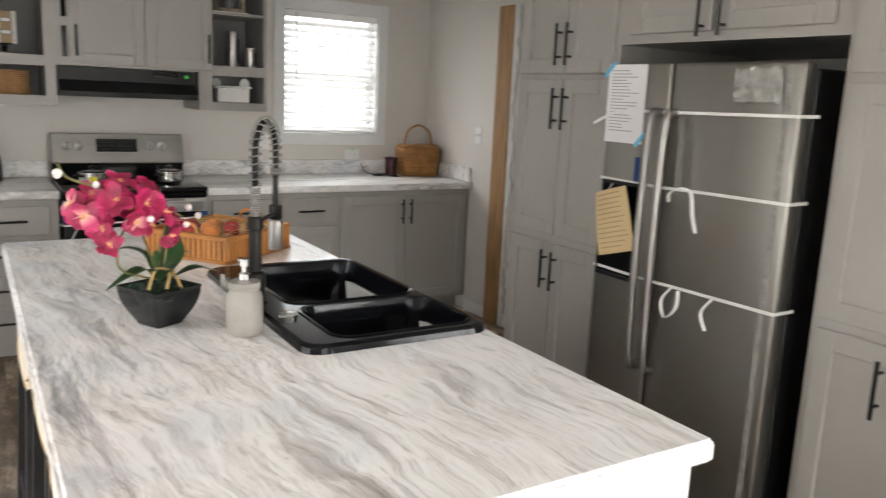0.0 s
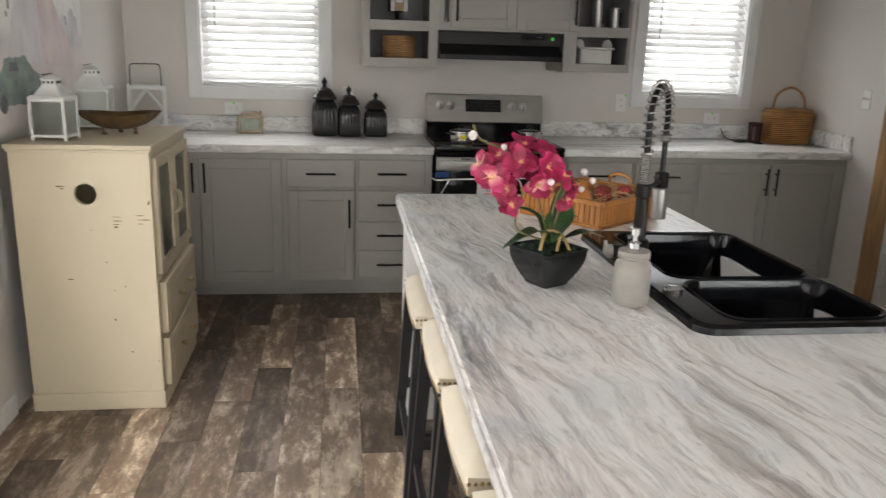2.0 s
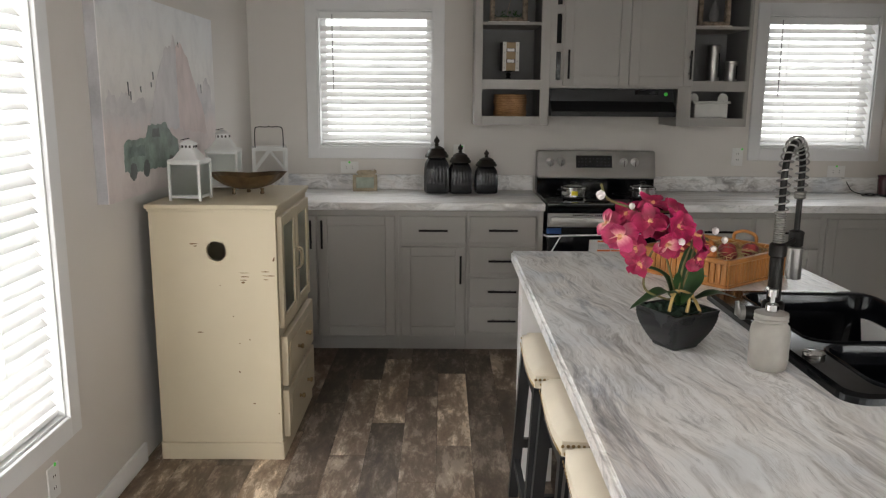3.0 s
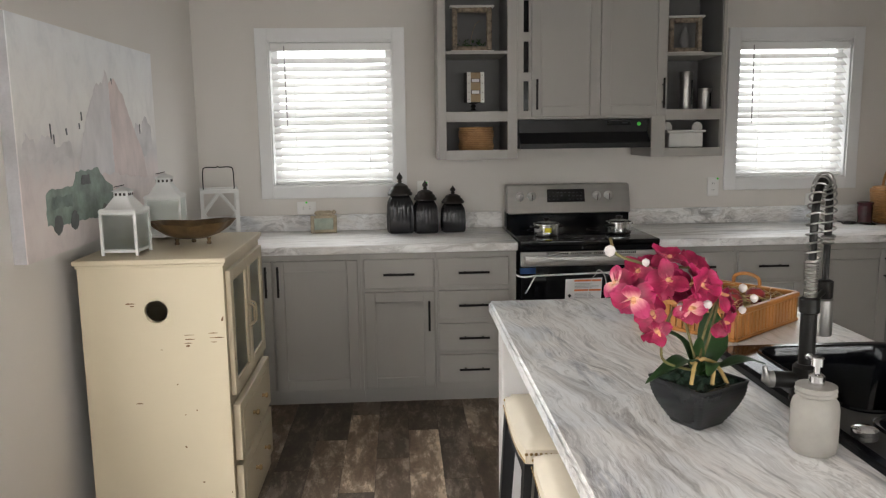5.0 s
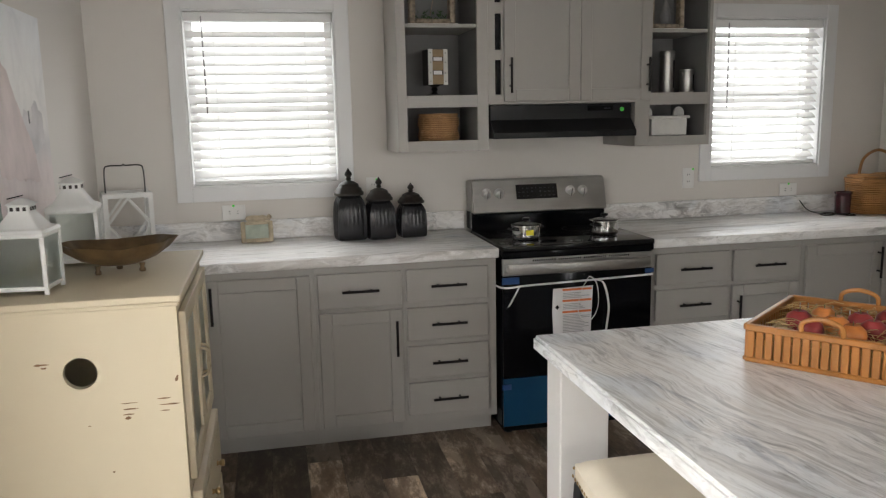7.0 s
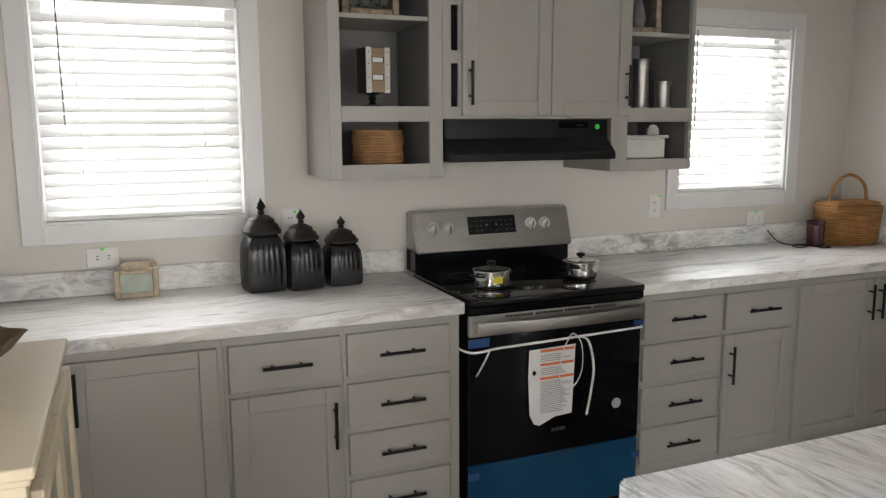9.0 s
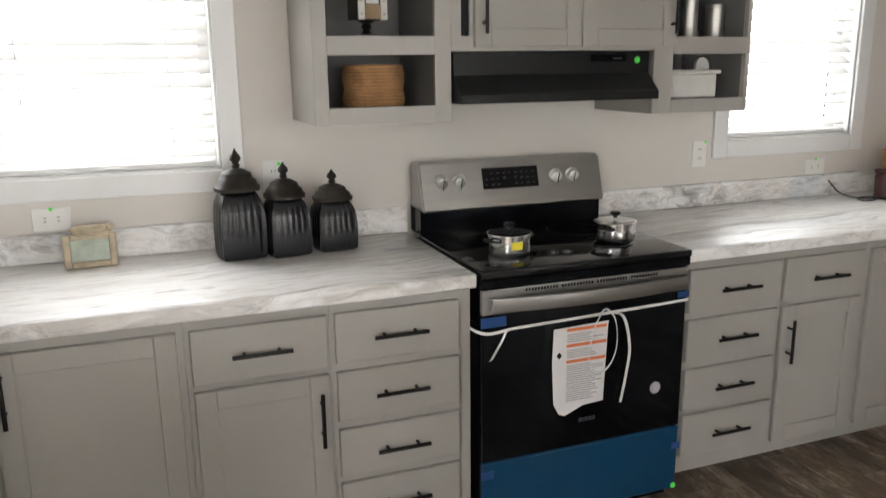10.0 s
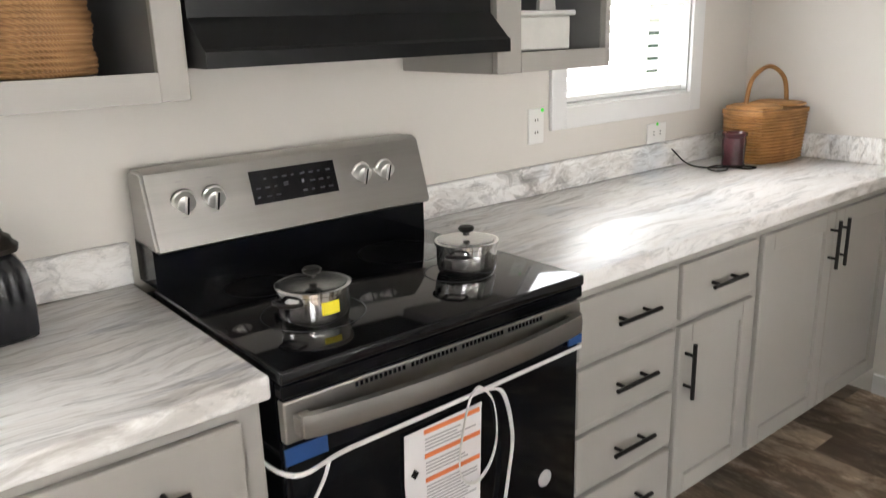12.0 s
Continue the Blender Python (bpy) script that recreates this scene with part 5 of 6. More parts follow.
STEMS = ([(0, 0, 0.11), (-0.03, -0.01, 0.20), (-0.07, -0.04, 0.29), (-0.13, -0.07, 0.34), (-0.20, -0.10, 0.37), (-0.222, -0.125, 0.405)],
         [(0, 0, 0.11), (0.02, -0.01, 0.20), (0.02, -0.03, 0.28), (-0.03, -0.05, 0.33), (-0.11, -0.08, 0.34)],
         [(0, 0, 0.11), (0.0, -0.02, 0.19), (0.01, -0.04, 0.25), (0.02, -0.05, 0.28), (0.045, -0.06, 0.27)],
         [(0, 0, 0.11), (-0.05, -0.04, 0.13), (-0.10, -0.07, 0.16), (-0.10, -0.08, 0.22), (-0.08, -0.07, 0.26)])
for pts in STEMS:
    part("stem", tube(curve_points([to_pot(*p) for p in pts], 6), 0.0028, 7), "stem", po, "olive stem", smooth=True)


def petal_mesh(length, width, cup):
    bm = bmesh.new()
    n = 6
    rows = []
    for i in range(n + 1):
        f = i / n
        w = width * math.sin(math.pi * (0.10 + 0.82 * f)) ** 0.75 * (0.75 + 0.35 * f)
        rows.append([bm.verts.new((q * w, length * (f - 0.10 * abs(q) * f), cup * (f * f) * length + 0.12 * width * q * q + 0.16 * width * f * math.sin(6 * f + 4.5 * q + 37 * length))) for q in (-1, -0.6, -0.2, 0.2, 0.6, 1)])
    for a, b in zip(rows, rows[1:]):
        for k in range(5):
            bm.faces.new((a[k], a[k + 1], b[k + 1], b[k]))
    return bm


def gather(at):
    """Draws a place towards the leaning side of the plant."""
    return (-0.215 + (at[0] + 0.215) * 0.84, at[1], 0.285 + (at[2] - 0.29) * 0.80)


def blossom(at, facing, size, roll, pale=False):
    """Five petals, a paler throat and a lip, as one flower part with its pieces under it."""
    z = Vector(facing).normalized()
    rot = z.to_track_quat("Z", "Y").to_matrix().to_4x4() @ pose(0, 0, 0, 0, 0, roll)
    place = Matrix.Translation(to_pot(*gather(at))) @ rot
    core = part("flower", lathe([(0.003, -0.004), (0.005, 0.002), (0.0045, 0.006), (0.002, 0.008)], 12), "throat", po, "orchid flower with a yellow-orange throat", smooth=True)
    core.matrix_basis = place
    for k, (a, l, w, c) in enumerate(((90, 1.05, 0.46, -0.06), (18, 1.08, 0.64, -0.16), (162, 1.08, 0.64, -0.16), (234, 1.0, 0.44, -0.10), (306, 1.0, 0.44, -0.10))):
        p = part("petal", petal_mesh(size * l, size * w, c + random.uniform(-0.22, 0.28)), "petal_pale" if pale and k in (0, 3, 4) else "petal", core, smooth=True)
        p.matrix_basis = pose(0, 0, 0.001 * k, random.uniform(-42, 46), random.uniform(-26, 26), a - 90 + random.uniform(-10, 10))
    lip = part("lip", petal_mesh(size * 0.34, size * 0.13, 0.8), "throat", core, smooth=True)
    lip.matrix_basis = pose(0, 0, 0.004, 25, 0, 180)


for at, facing, size, roll, pale in (
    ((-0.165, -0.115, 0.295), (-0.35, -1, 0.15), 0.047, 5, True), ((-0.085, -0.105, 0.335), (-0.1, -1, 0.4), 0.046, 20, False),
    ((-0.015, -0.115, 0.325), (0.3, -1, 0.1), 0.050, -10, False), ((0.035, -0.095, 0.300), (0.6, -0.8, 0.1), 0.046, 30, False),
    ((-0.135, -0.060, 0.345), (-0.5, -0.6, 0.7), 0.042, 50, False), ((-0.065, -0.055, 0.375), (0.1, -0.7, 0.8), 0.042, -35, False),
    ((-0.185, -0.060, 0.320), (-1, -0.4, 0.2), 0.038, 15, True), ((-0.105, -0.100, 0.215), (-0.2, -1, -0.4), 0.038, 70, False),
    ((0.070, -0.060, 0.265), (0.9, -0.5, 0.2), 0.040, 0, False), ((0.010, -0.020, 0.345), (0.5, 0.5, 0.7), 0.042, 40, False),
    ((-0.08, -0.005, 0.335), (-0.2, 1, 0.4), 0.045, 10, False), ((0.05, -0.085, 0.225), (0.5, -0.9, 0), 0.034, 90, False),
    ((-0.045, -0.13, 0.275), (0, -1, 0.1), 0.036, 110, True), ((-0.125, -0.125, 0.265), (-0.3, -1, -0.2), 0.038, 40, False),
    ((-0.05, -0.09, 0.305), (0.2, -0.8, 0.6), 0.044, 70, False), ((0.0, -0.09, 0.265), (0.4, -0.9, -0.2), 0.038, 25, False), ((-0.11, -0.03, 0.305), (-0.6, 0.5, 0.6), 0.042, 0, True)):
    blossom(at, Matrix.Rotation(radians(-28), 3, "Z") @ Vector(facing), size * 0.90, roll, pale)
for at, r in (((-0.224, -0.128, 0.412), 0.0105), ((-0.06, -0.12, 0.275), 0.008), ((0.11, -0.06, 0.30), 0.0085), ((0.135, -0.065, 0.275), 0.008), ((0.095, -0.09, 0.255), 0.0075), ((-0.13, -0.09, 0.375), 0.0075), ((-0.01, -0.14, 0.285), 0.0085), ((0.085, -0.05, 0.235), 0.007)):
    x, y, z = to_pot(*gather(at))
    part("bud", lathe([(0.001, -r * 1.1), (r * 0.7, -r * 0.7), (r, 0), (r * 0.8, r * 0.6), (0.001, r)], 14, at=(x, y, z)), "bud", po, "small white bud", smooth=True)

# ---- fruit tray ----
tray = thing("bamboo_tray", "honey bamboo tray with loop handles, filled with straw", "tray", (0.835, 2.935, 0.9145), 38)
TW, TD, TH = 0.185, 0.168, 0.085
bs = bmesh.new()
for s in (-1, 1):
    box(bs, s * TW - 0.008, s * TW + 0.008, -TD, TD, TH - 0.008, TH + 0.008, bevel=0.003)
    box(bs, -TW, TW, s * TD - 0.008, s * TD + 0.008, TH - 0.0083, TH + 0.0077, bevel=0.003)
    box(bs, s * TW - 0.007, s * TW + 0.007, -TD, TD, 0.0, 0.012, bevel=0.003)
    box(bs, -TW, TW, s * TD - 0.007, s * TD + 0.007, 0.0003, 0.0117, bevel=0.003)
part("rim", bs, "bamboo", tray)
part("bottom", B(-TW + 0.004, TW - 0.004, -TD + 0.004, TD - 0.004, 0.002, 0.008), "bamboo", tray)
for s in (-1, 1):
    for k in range(18):
        x = -TW + 0.011 + k * (2 * TW - 0.022) / 17
        bm = B(x - 0.0085, x + 0.0085, s * TD - 0.0035, s * TD + 0.0035, 0.011, TH - 0.007, bevel=0.0015)
        part("bamboo_slat", bm, "bamboo", tray)
    for k in range(16):
        y = -TD + 0.012 + k * (2 * TD - 0.024) / 15
        bm = B(s * TW - 0.0035, s * TW + 0.0035, y - 0.0085, y + 0.0085, 0.011, TH - 0.007, bevel=0.0015)
        part("bamboo_slat", bm, "bamboo", tray)
    pts = [(s * TW, -0.045, TH), (s * TW, -0.04, TH + 0.03), (s * TW, 0, TH + 0.042), (s * TW, 0.04, TH + 0.03), (s * TW, 0.045, TH)]
    part("handle", tube(curve_points(pts, 5), 0.006, 8), "bamboo", tray, "bent cane handle", smooth=True)
nest = thing("straw_bedding", "loose straw bedding in the bamboo tray", "straw", (0.835, 2.935, 0.923), 38, kind="stuff")
st = bmesh.new()
box(st, -TW + 0.012, TW - 0.012, -TD + 0.012, TD - 0.012, 0.0, 0.045)
for k in range(420):
    c = Vector((random.uniform(-TW + 0.03, TW - 0.03), random.uniform(-TD + 0.03, TD - 0.03), random.uniform(0.045, 0.082)))
    a = random.uniform(0, 6.28)
    d = Vector((math.cos(a), math.sin(a), random.uniform(-0.25, 0.25))) * random.uniform(0.015, 0.035)
    tube([c - d, c + Vector((0, 0, 0.006)), c + d], 0.0011, 3, st)
part("straw_strands", st, "straw", nest)
for k, (x, y, r, mt, kind_) in enumerate(((-0.12, -0.05, 0.032, "fruit_o", "orange"), (-0.05, -0.08, 0.031, "fruit_r", "apple"), (-0.06, 0.0, 0.033, "fruit_o", "orange"), (0.01, -0.04, 0.031, "fruit_r", "apple"), (-0.12, 0.04, 0.030, "fruit_r", "apple"), (0.02, 0.045, 0.031, "fruit_o", "orange"), (-0.05, 0.085, 0.032, "fruit_r", "apple"), (0.07, -0.09, 0.030, "fruit_r", "apple"))):
    a = radians(38)
    fx, fy = 0.835 + x * math.cos(a) - y * math.sin(a), 2.935 + x * math.sin(a) + y * math.cos(a)
    fruit = thing(kind_, "artificial " + ("orange" if kind_ == "orange" else "dark red") + " fruit resting on straw in the tray", "fruit", (fx, fy, 0.9145 + 0.062), k * 40, group="fruit in the tray")
    part("skin", lathe([(0.001, -0.02), (r * 0.4, -r * 0.9 + 0.02), (r * 0.85, -r * 0.5 + 0.02), (r, 0.02), (r * 0.88, r * 0.5 + 0.02), (r * 0.45, r * 0.85 + 0.02), (r * 0.1, r * 0.78 + 0.02)], 20), mt, fruit, smooth=True)
    part("stalk", tube([(0, 0, 0.02 + r * 0.75), (0.002, 0.001, 0.02 + r * 1.08)], 0.0014, 5), "stem", fruit)

# ---- stools ----


def stool(at, label):
    s = thing("bar_stool", label, "stool", at, 0, group="stools along the island")
    hx, hy = 0.150, 0.222
    bm = bmesh.new()
    n = 14
    rows = []
    for i in range(n + 1):
        row = []
        for j in range(n + 1):
            u, v = 2 * i / n - 1, 2 * j / n - 1
            e = max(abs(u), abs(v))
            z = 0.655 + 0.022 * v * v - 0.030 * max(0, (e - 0.72) / 0.28) ** 2
            f = 1 - 0.035 * (abs(u) * abs(v)) ** 3
            row.append(bm.verts.new((u * hx * f, v * hy * f, z)))
        rows.append(row)
    for a, b in zip(rows, rows[1:]):
        for j in range(n):
            bm.faces.new((a[j], a[j + 1], b[j + 1], b[j]))
    rim = [rows[i][0] for i in range(n + 1)] + [rows[n][j] for j in range(1, n + 1)] + [rows[i][n] for i in range(n - 1, -1, -1)] + [rows[0][j] for j in range(n - 1, 0, -1)]
    low = [bm.verts.new((v.co.x * 1.0, v.co.y * 1.0, v.co.z - 0.042)) for v in rim]
    for k in range(len(rim)):
        j = (k + 1) % len(rim)
        bm.faces.new((rim[k], rim[j], low[j], low[k]))
    bm.faces.new(low)
    seat = part("seat", bm, "leather", s, "padded cream leather seat", smooth=True)
    nails = bmesh.new()
    for v in (-1, 1):
        for k in range(22):
            u = -1 + 2 * k / 21
            lathe([(0.0052, 0), (0.004, 0.002), (0.001, 0.003)], 6, nails)
            for q in nails.verts[-18:]:
                q.co = Vector((u * (hx - 0.006) + q.co.x, v * (hy * 0.985 + q.co.z), 0.612 + 0.022 + q.co.y))
    for u in (-1, 1):
        for k in range(30):
            v = -1 + 2 * k / 29
            lathe([(0.0052, 0), (0.004, 0.002), (0.001, 0.003)], 6, nails)
            for q in nails.verts[-18:]:
                q.co = Vector((u * (hx * 0.99 + q.co.z), v * (hy - 0.006) + q.co.x, 0.588 + 0.022 * v * v + q.co.y + 0.004))
    part("nailheads", nails, "brass", seat, "antique brass nailheads")
    fr = bmesh.new()
    for v in (-1, 1):
        box(fr, -hx + 0.02, hx - 0.02, v * (hy - 0.03) - 0.012, v * (hy - 0.03) + 0.012, 0.54, 0.605)
    for u in (-1, 1):
        box(fr, u * (hx - 0.022) - 0.012, u * (hx - 0.022) + 0.012, -hy + 0.042, hy - 0.042, 0.54, 0.583)
    part("seat_frame", fr, "stool", s)
    for u in (-1, 1):
        for v in (-1, 1):
            lg = bmesh.new()
            loft(lg, [[((hx + 0.012) * u + a * 0.017, (hy + 0.006) * v + b * 0.017, 0.0) for a, b in ((-1, -1), (1, -1), (1, 1), (-1, 1))], [((hx - 0.022) * u + a * 0.020, (hy - 0.032) * v + b * 0.020, 0.60) for a, b in ((-1, -1), (1, -1), (1, 1), (-1, 1))]])
            part("leg", lg, "stool", s)
        part("stretcher", B(u * (hx + 0.003) - 0.010, u * (hx + 0.003) + 0.010, -hy + 0.012, hy - 0.012, 0.13, 0.165), "stool", s)
    for v in (-1, 1):
        part("stretcher", B(-hx + 0.01, hx - 0.01, v * (hy - 0.006) - 0.010, v * (hy - 0.006) + 0.010, 0.205, 0.24), "stool", s)
    return s


first = stool((0.335, 2.842, 0), "backless black stool with a cream nailhead seat under the island")
for y in (2.365, 1.885, 1.405):
    copy_thing(first, pose(0.348, y, 0))

# ---- cream cupboard ----
CX0, CX1, CY0, CY1 = -1.275, -0.771, 3.362, 4.055
cb = thing("cream_cupboard", "old chipped cream-painted cupboard with glass doors and two drawers", "cupboard")
sd = bmesh.new()
hx_, hz_, hr_ = -1.012, 0.893, 0.041
n = 32
circ, rect = [], []
for k in range(n):
    a = 2 * math.pi * k / n + math.pi / 4
    c, s_ = math.cos(a), math.sin(a)
    circ.append((hx_ + hr_ * c, hz_ + hr_ * s_))
    q = 1 / max(abs(c), abs(s_))
    u, v = c * q, s_ * q
    rect.append((hx_ + (u * (CX1 - hx_) if u > 0 else u * (hx_ - CX0)), hz_ + (v * (1.052 - hz_) if v > 0 else v * (hz_ - 0.075))))
loops = [[sd.verts.new((x, y, z)) for x, z in pts] for pts, y in ((rect, CY0), (circ, CY0), (circ, CY0 + 0.02), (rect, CY0 + 0.02))]
for a, b in zip(loops, loops[1:] + loops[:1]):
    for k in range(n):
        sd.faces.new((a[k], a[(k + 1) % n], b[(k + 1) % n], b[k]))
part("side_panel", sd, "cream", cb, "cream side panel with a round hole")
CHIPS = ((-0.088, 0.030, 0.036, 0.007), (-0.083, 0.021, 0.016, 0.006), (0.108, -0.088, 0.050, 0.003), (0.112, -0.104, 0.042, 0.004), (0.106, -0.118, 0.034, 0.004), (0.104, -0.128, 0.018, 0.008),
         (0.195, -0.083, 0.036, 0.004), (0.210, -0.100, 0.062, 0.005), (0.196, -0.116, 0.026, 0.003), (-0.082, -0.338, 0.030, 0.006), (0.130, -0.645, 0.012, 0.006), (0.058, -0.270, 0.008, 0.005), (0.080, -0.385, 0.006, 0.006), (0.010, -0.140, 0.010, 0.003))
for dx, dz, wide, tall in CHIPS:
    m = 12
    ragged = [(hx_ + dx + wide / 2 * math.cos(2 * math.pi * k / m) * random.uniform(0.6, 1.1), hz_ + dz + tall / 2 * math.sin(2 * math.pi * k / m) * random.uniform(0.4, 1.2)) for k in range(m)]
    part("paint_chip", prism(ragged, CY0 - 0.0006, CY0 + 0.0005), "chip", cb, "bare wood where paint has chipped")
part("side_panel", B(CX0, CX1, CY1 - 0.02, CY1, 0.075, 1.052), "cream", cb)
# Shade inside the cupboard is painted near-black on this back and the shelf.
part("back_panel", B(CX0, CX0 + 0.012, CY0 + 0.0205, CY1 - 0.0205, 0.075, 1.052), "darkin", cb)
part("plinth", B(CX0 - 0.004, CX1 + 0.008, CY0 - 0.008, CY1 + 0.008, 0, 0.0745, bevel=0.003), "cream", cb)
tp = bmesh.new()
box(tp, CX0 - 0.012, CX1 + 0.014, CY0 - 0.014, CY1 + 0.014, 1.064, 1.082, bevel=0.004, seg=2)
box(tp, CX0 - 0.004, CX1 + 0.007, CY0 - 0.007, CY1 + 0.007, 1.0525, 1.0638, bevel=0.002)
part("top", tp, "cream", cb)
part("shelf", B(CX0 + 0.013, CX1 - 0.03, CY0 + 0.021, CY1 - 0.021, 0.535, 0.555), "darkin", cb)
ff = bmesh.new()
FX = CX1 - 0.0225
for y0, y1, z0, z1 in ((CY0 + 0.0205, CY0 + 0.045, 0.076, 1.051), (CY1 - 0.045, CY1 - 0.0205, 0.076, 1.051), (CY0 + 0.045, CY1 - 0.045, 1.015, 1.051), (CY0 + 0.045, CY1 - 0.045, 0.515, 0.575), (CY0 + 0.045, CY1 - 0.045, 0.285, 0.305), (CY0 + 0.045, CY1 - 0.045, 0.076, 0.09)):
    box(ff, FX, CX1 - 0.001, y0, y1, z0, z1)
part("face_frame", ff, "cream", cb)
ym = (CY0 + CY1) / 2
for y0, y1, hy in ((CY0 + 0.030, ym - 0.002, ym - 0.020), (ym + 0.002, CY1 - 0.030, ym + 0.020)):
    d = bmesh.new()
    z0, z1, r = 0.565, 1.030, 0.046
    for a, b, c, e in ((y0, y0 + r, z0, z1), (y1 - r, y1, z0, z1), (y0 + r, y1 - r, z0, z0 + r), (y0 + r, y1 - r, z1 - r, z1)):
        box(d, CX1, CX1 + 0.018, a, b, c, e, bevel=0.002)
    door = part("glass_door", d, "cream", cb, "cream framed door with a glass pane")
    part("pane", B(CX1 + 0.006, CX1 + 0.009, y0 + r - 0.004, y1 - r + 0.004, z0 + r - 0.004, z1 - r + 0.004), "pane", door)
    part("door_pull", tube(curve_points([(CX1 + 0.018, hy, 0.755), (CX1 + 0.038, hy, 0.765), (CX1 + 0.040, hy, 0.80), (CX1 + 0.038, hy, 0.835), (CX1 + 0.018, hy, 0.845)], 4), 0.0045, 7), "sculpt", door, "curved cream pull", smooth=True)
for z0, z1 in ((0.312, 0.528), (0.085, 0.292)):
    dw = part("drawer", B(CX1 + 0.0, CX1 + 0.028, CY0 + 0.035, CY1 - 0.030, z0, z1, bevel=0.004, seg=2), "cream", cb, "cream drawer standing slightly proud")
    part("drawer_panel", B(CX1 + 0.0285, CX1 + 0.032, CY0 + 0.07, CY1 - 0.065, z0 + 0.035, z1 - 0.035, bevel=0.002), "cream", dw)
    for y in (ym - 0.10, ym + 0.10):
        bm = lathe([(0.009, 0), (0.006, 0.008), (0.012, 0.016), (0.010, 0.024), (0.001, 0.026)], 12)
        for v in bm.verts:
            v.co = Vector((CX1 + 0.032 + v.co.z, y + v.co.x, (z0 + z1) / 2 + v.co.y))
        part("drawer_knob", bm, "brass", dw, "small aged brass knob", smooth=True)


def tin_lantern(at, turn, w, h, label):
    """White metal lantern with a sloped, pierced roof and glass sides."""
    l = thing("lantern", label, "lantern", at, turn, group="white lanterns")
    b = w / 2
    g = h * 0.60
    bm = bmesh.new()
    box(bm, -b, b, -b, b, 0.010, 0.022, bevel=0.002)
    for u in (-1, 1):
        for v in (-1, 1):
            box(bm, u * b - 0.007 * (u > 0) - 0.003 * (u < 0), u * b + 0.003 * (u > 0) + 0.007 * (u < 0), v * b - 0.007 * (v > 0) - 0.003 * (v < 0), v * b + 0.003 * (v > 0) + 0.007 * (v < 0), 0, g)
    box(bm, -b - 0.003, b + 0.003, -b - 0.003, b + 0.003, g, g + 0.012, bevel=0.002)
    part("frame", bm, "lantern", l)
    rf = bmesh.new()
    loft(rf, [at_z(rounded(-q, q, -q, q, 0.006, 2), z) for q, z in ((b + 0.006, g + 0.012), (b + 0.002, g + 0.02), (b * 0.80, g + h * 0.10), (b * 0.50, g + h * 0.22), (b * 0.42, g + h * 0.25), (b * 0.42, g + h * 0.33), (b * 0.50, g + h * 0.335), (b * 0.20, g + h * 0.385), (0.004, g + h * 0.40))])
    part("roof", rf, "lantern", l, "sloped white metal roof", smooth=True)
    vt = bmesh.new()
    for u in (-1, 1):
        for k in (-1, 0, 1):
            box(vt, k * b * 0.24 - 0.004, k * b * 0.24 + 0.004, u * (b * 0.42) - 0.0015, u * (b * 0.42) + 0.0015, g + h * 0.27, g + h * 0.31)
            box(vt, u * (b * 0.42) - 0.0015, u * (b * 0.42) + 0.0015, k * b * 0.24 - 0.004, k * b * 0.24 + 0.004, g + h * 0.27, g + h * 0.31)
    part("vent_holes", vt, "darkin", l)
    part("ring", tube([(-0.014 + 0.018 * math.cos(k * 0.4), 0.018 * math.sin(k * 0.4), g + h * 0.40 + 0.002 + 0.004 * math.cos(k * 0.4)) for k in range(17)], 0.0015, 6), "black", l)
    for u in (-1, 1):
        part("pane", B(-b + 0.008, b - 0.008, u * (b - 0.002) - 0.001, u * (b - 0.002) + 0.001, 0.022, g - 0.0005), "pane", l)
        part("pane", B(u * (b - 0.002) - 0.001, u * (b - 0.002) + 0.001, -b + 0.008, b - 0.008, 0.022, g - 0.0005), "pane", l)
    return l


tin_lantern((-1.150, 3.520, 1.0825), -4, 0.128, 0.245, "white pierced-metal lantern with glass sides on the cupboard")
tin_lantern((-1.120, 3.925, 1.0825), 6, 0.138, 0.270, "larger white pierced-metal lantern with glass sides on the cupboard")
l = thing("lantern", "white wooden lantern with crossed sides and a dark wire handle", "lantern", (-1.172, 5.12, 0.9145), 14, group="white lanterns")
w, h = 0.095, 0.285
bm = bmesh.new()
for u in (-1, 1):
    for v in (-1, 1):
        box(bm, u * w - 0.010, u * w + 0.010, v * w - 0.010, v * w + 0.010, 0, h)
for z in (0.012, h - 0.008):
    for u in (-1, 1):
        box(bm, -w, w, u * w - 0.009, u * w + 0.009, z - 0.010, z + 0.010)
        box(bm, u * w - 0.009, u * w + 0.009, -w, w, z - 0.010, z + 0.010)
box(bm, -w, w, -w, w, 0.004, 0.014)
part("frame", bm, "lantern", l)
for u in (-1, 1):
    for s in (-1, 1):
        for t0, t1, a0, a1 in ((0.02, h * 0.5, 0, s * w), (h * 0.5, h - 0.02, s * w, 0)):
            part("lattice_strip", tube([(a0, u * w, t0), (a1, u * w, t1)], 0.0075, 4), "lantern", l)
            part("lattice_strip", tube([(u * w, a0, t0), (u * w, a1, t1)], 0.0075, 4), "lantern", l)
part("wire_handle", tube(curve_points([(-w + 0.01, 0, h - 0.02), (-w + 0.012, 0, h + 0.10), (-w + 0.03, 0, h + 0.122), (-0.01, 0, h + 0.122), (0, 0, h + 0.128), (0.01, 0, h + 0.122), (w - 0.03, 0, h + 0.122), (w - 0.012, 0, h + 0.10), (w - 0.01, 0, h - 0.02)], 5), 0.0032, 7), "black", l, "dark wire handle", smooth=True)

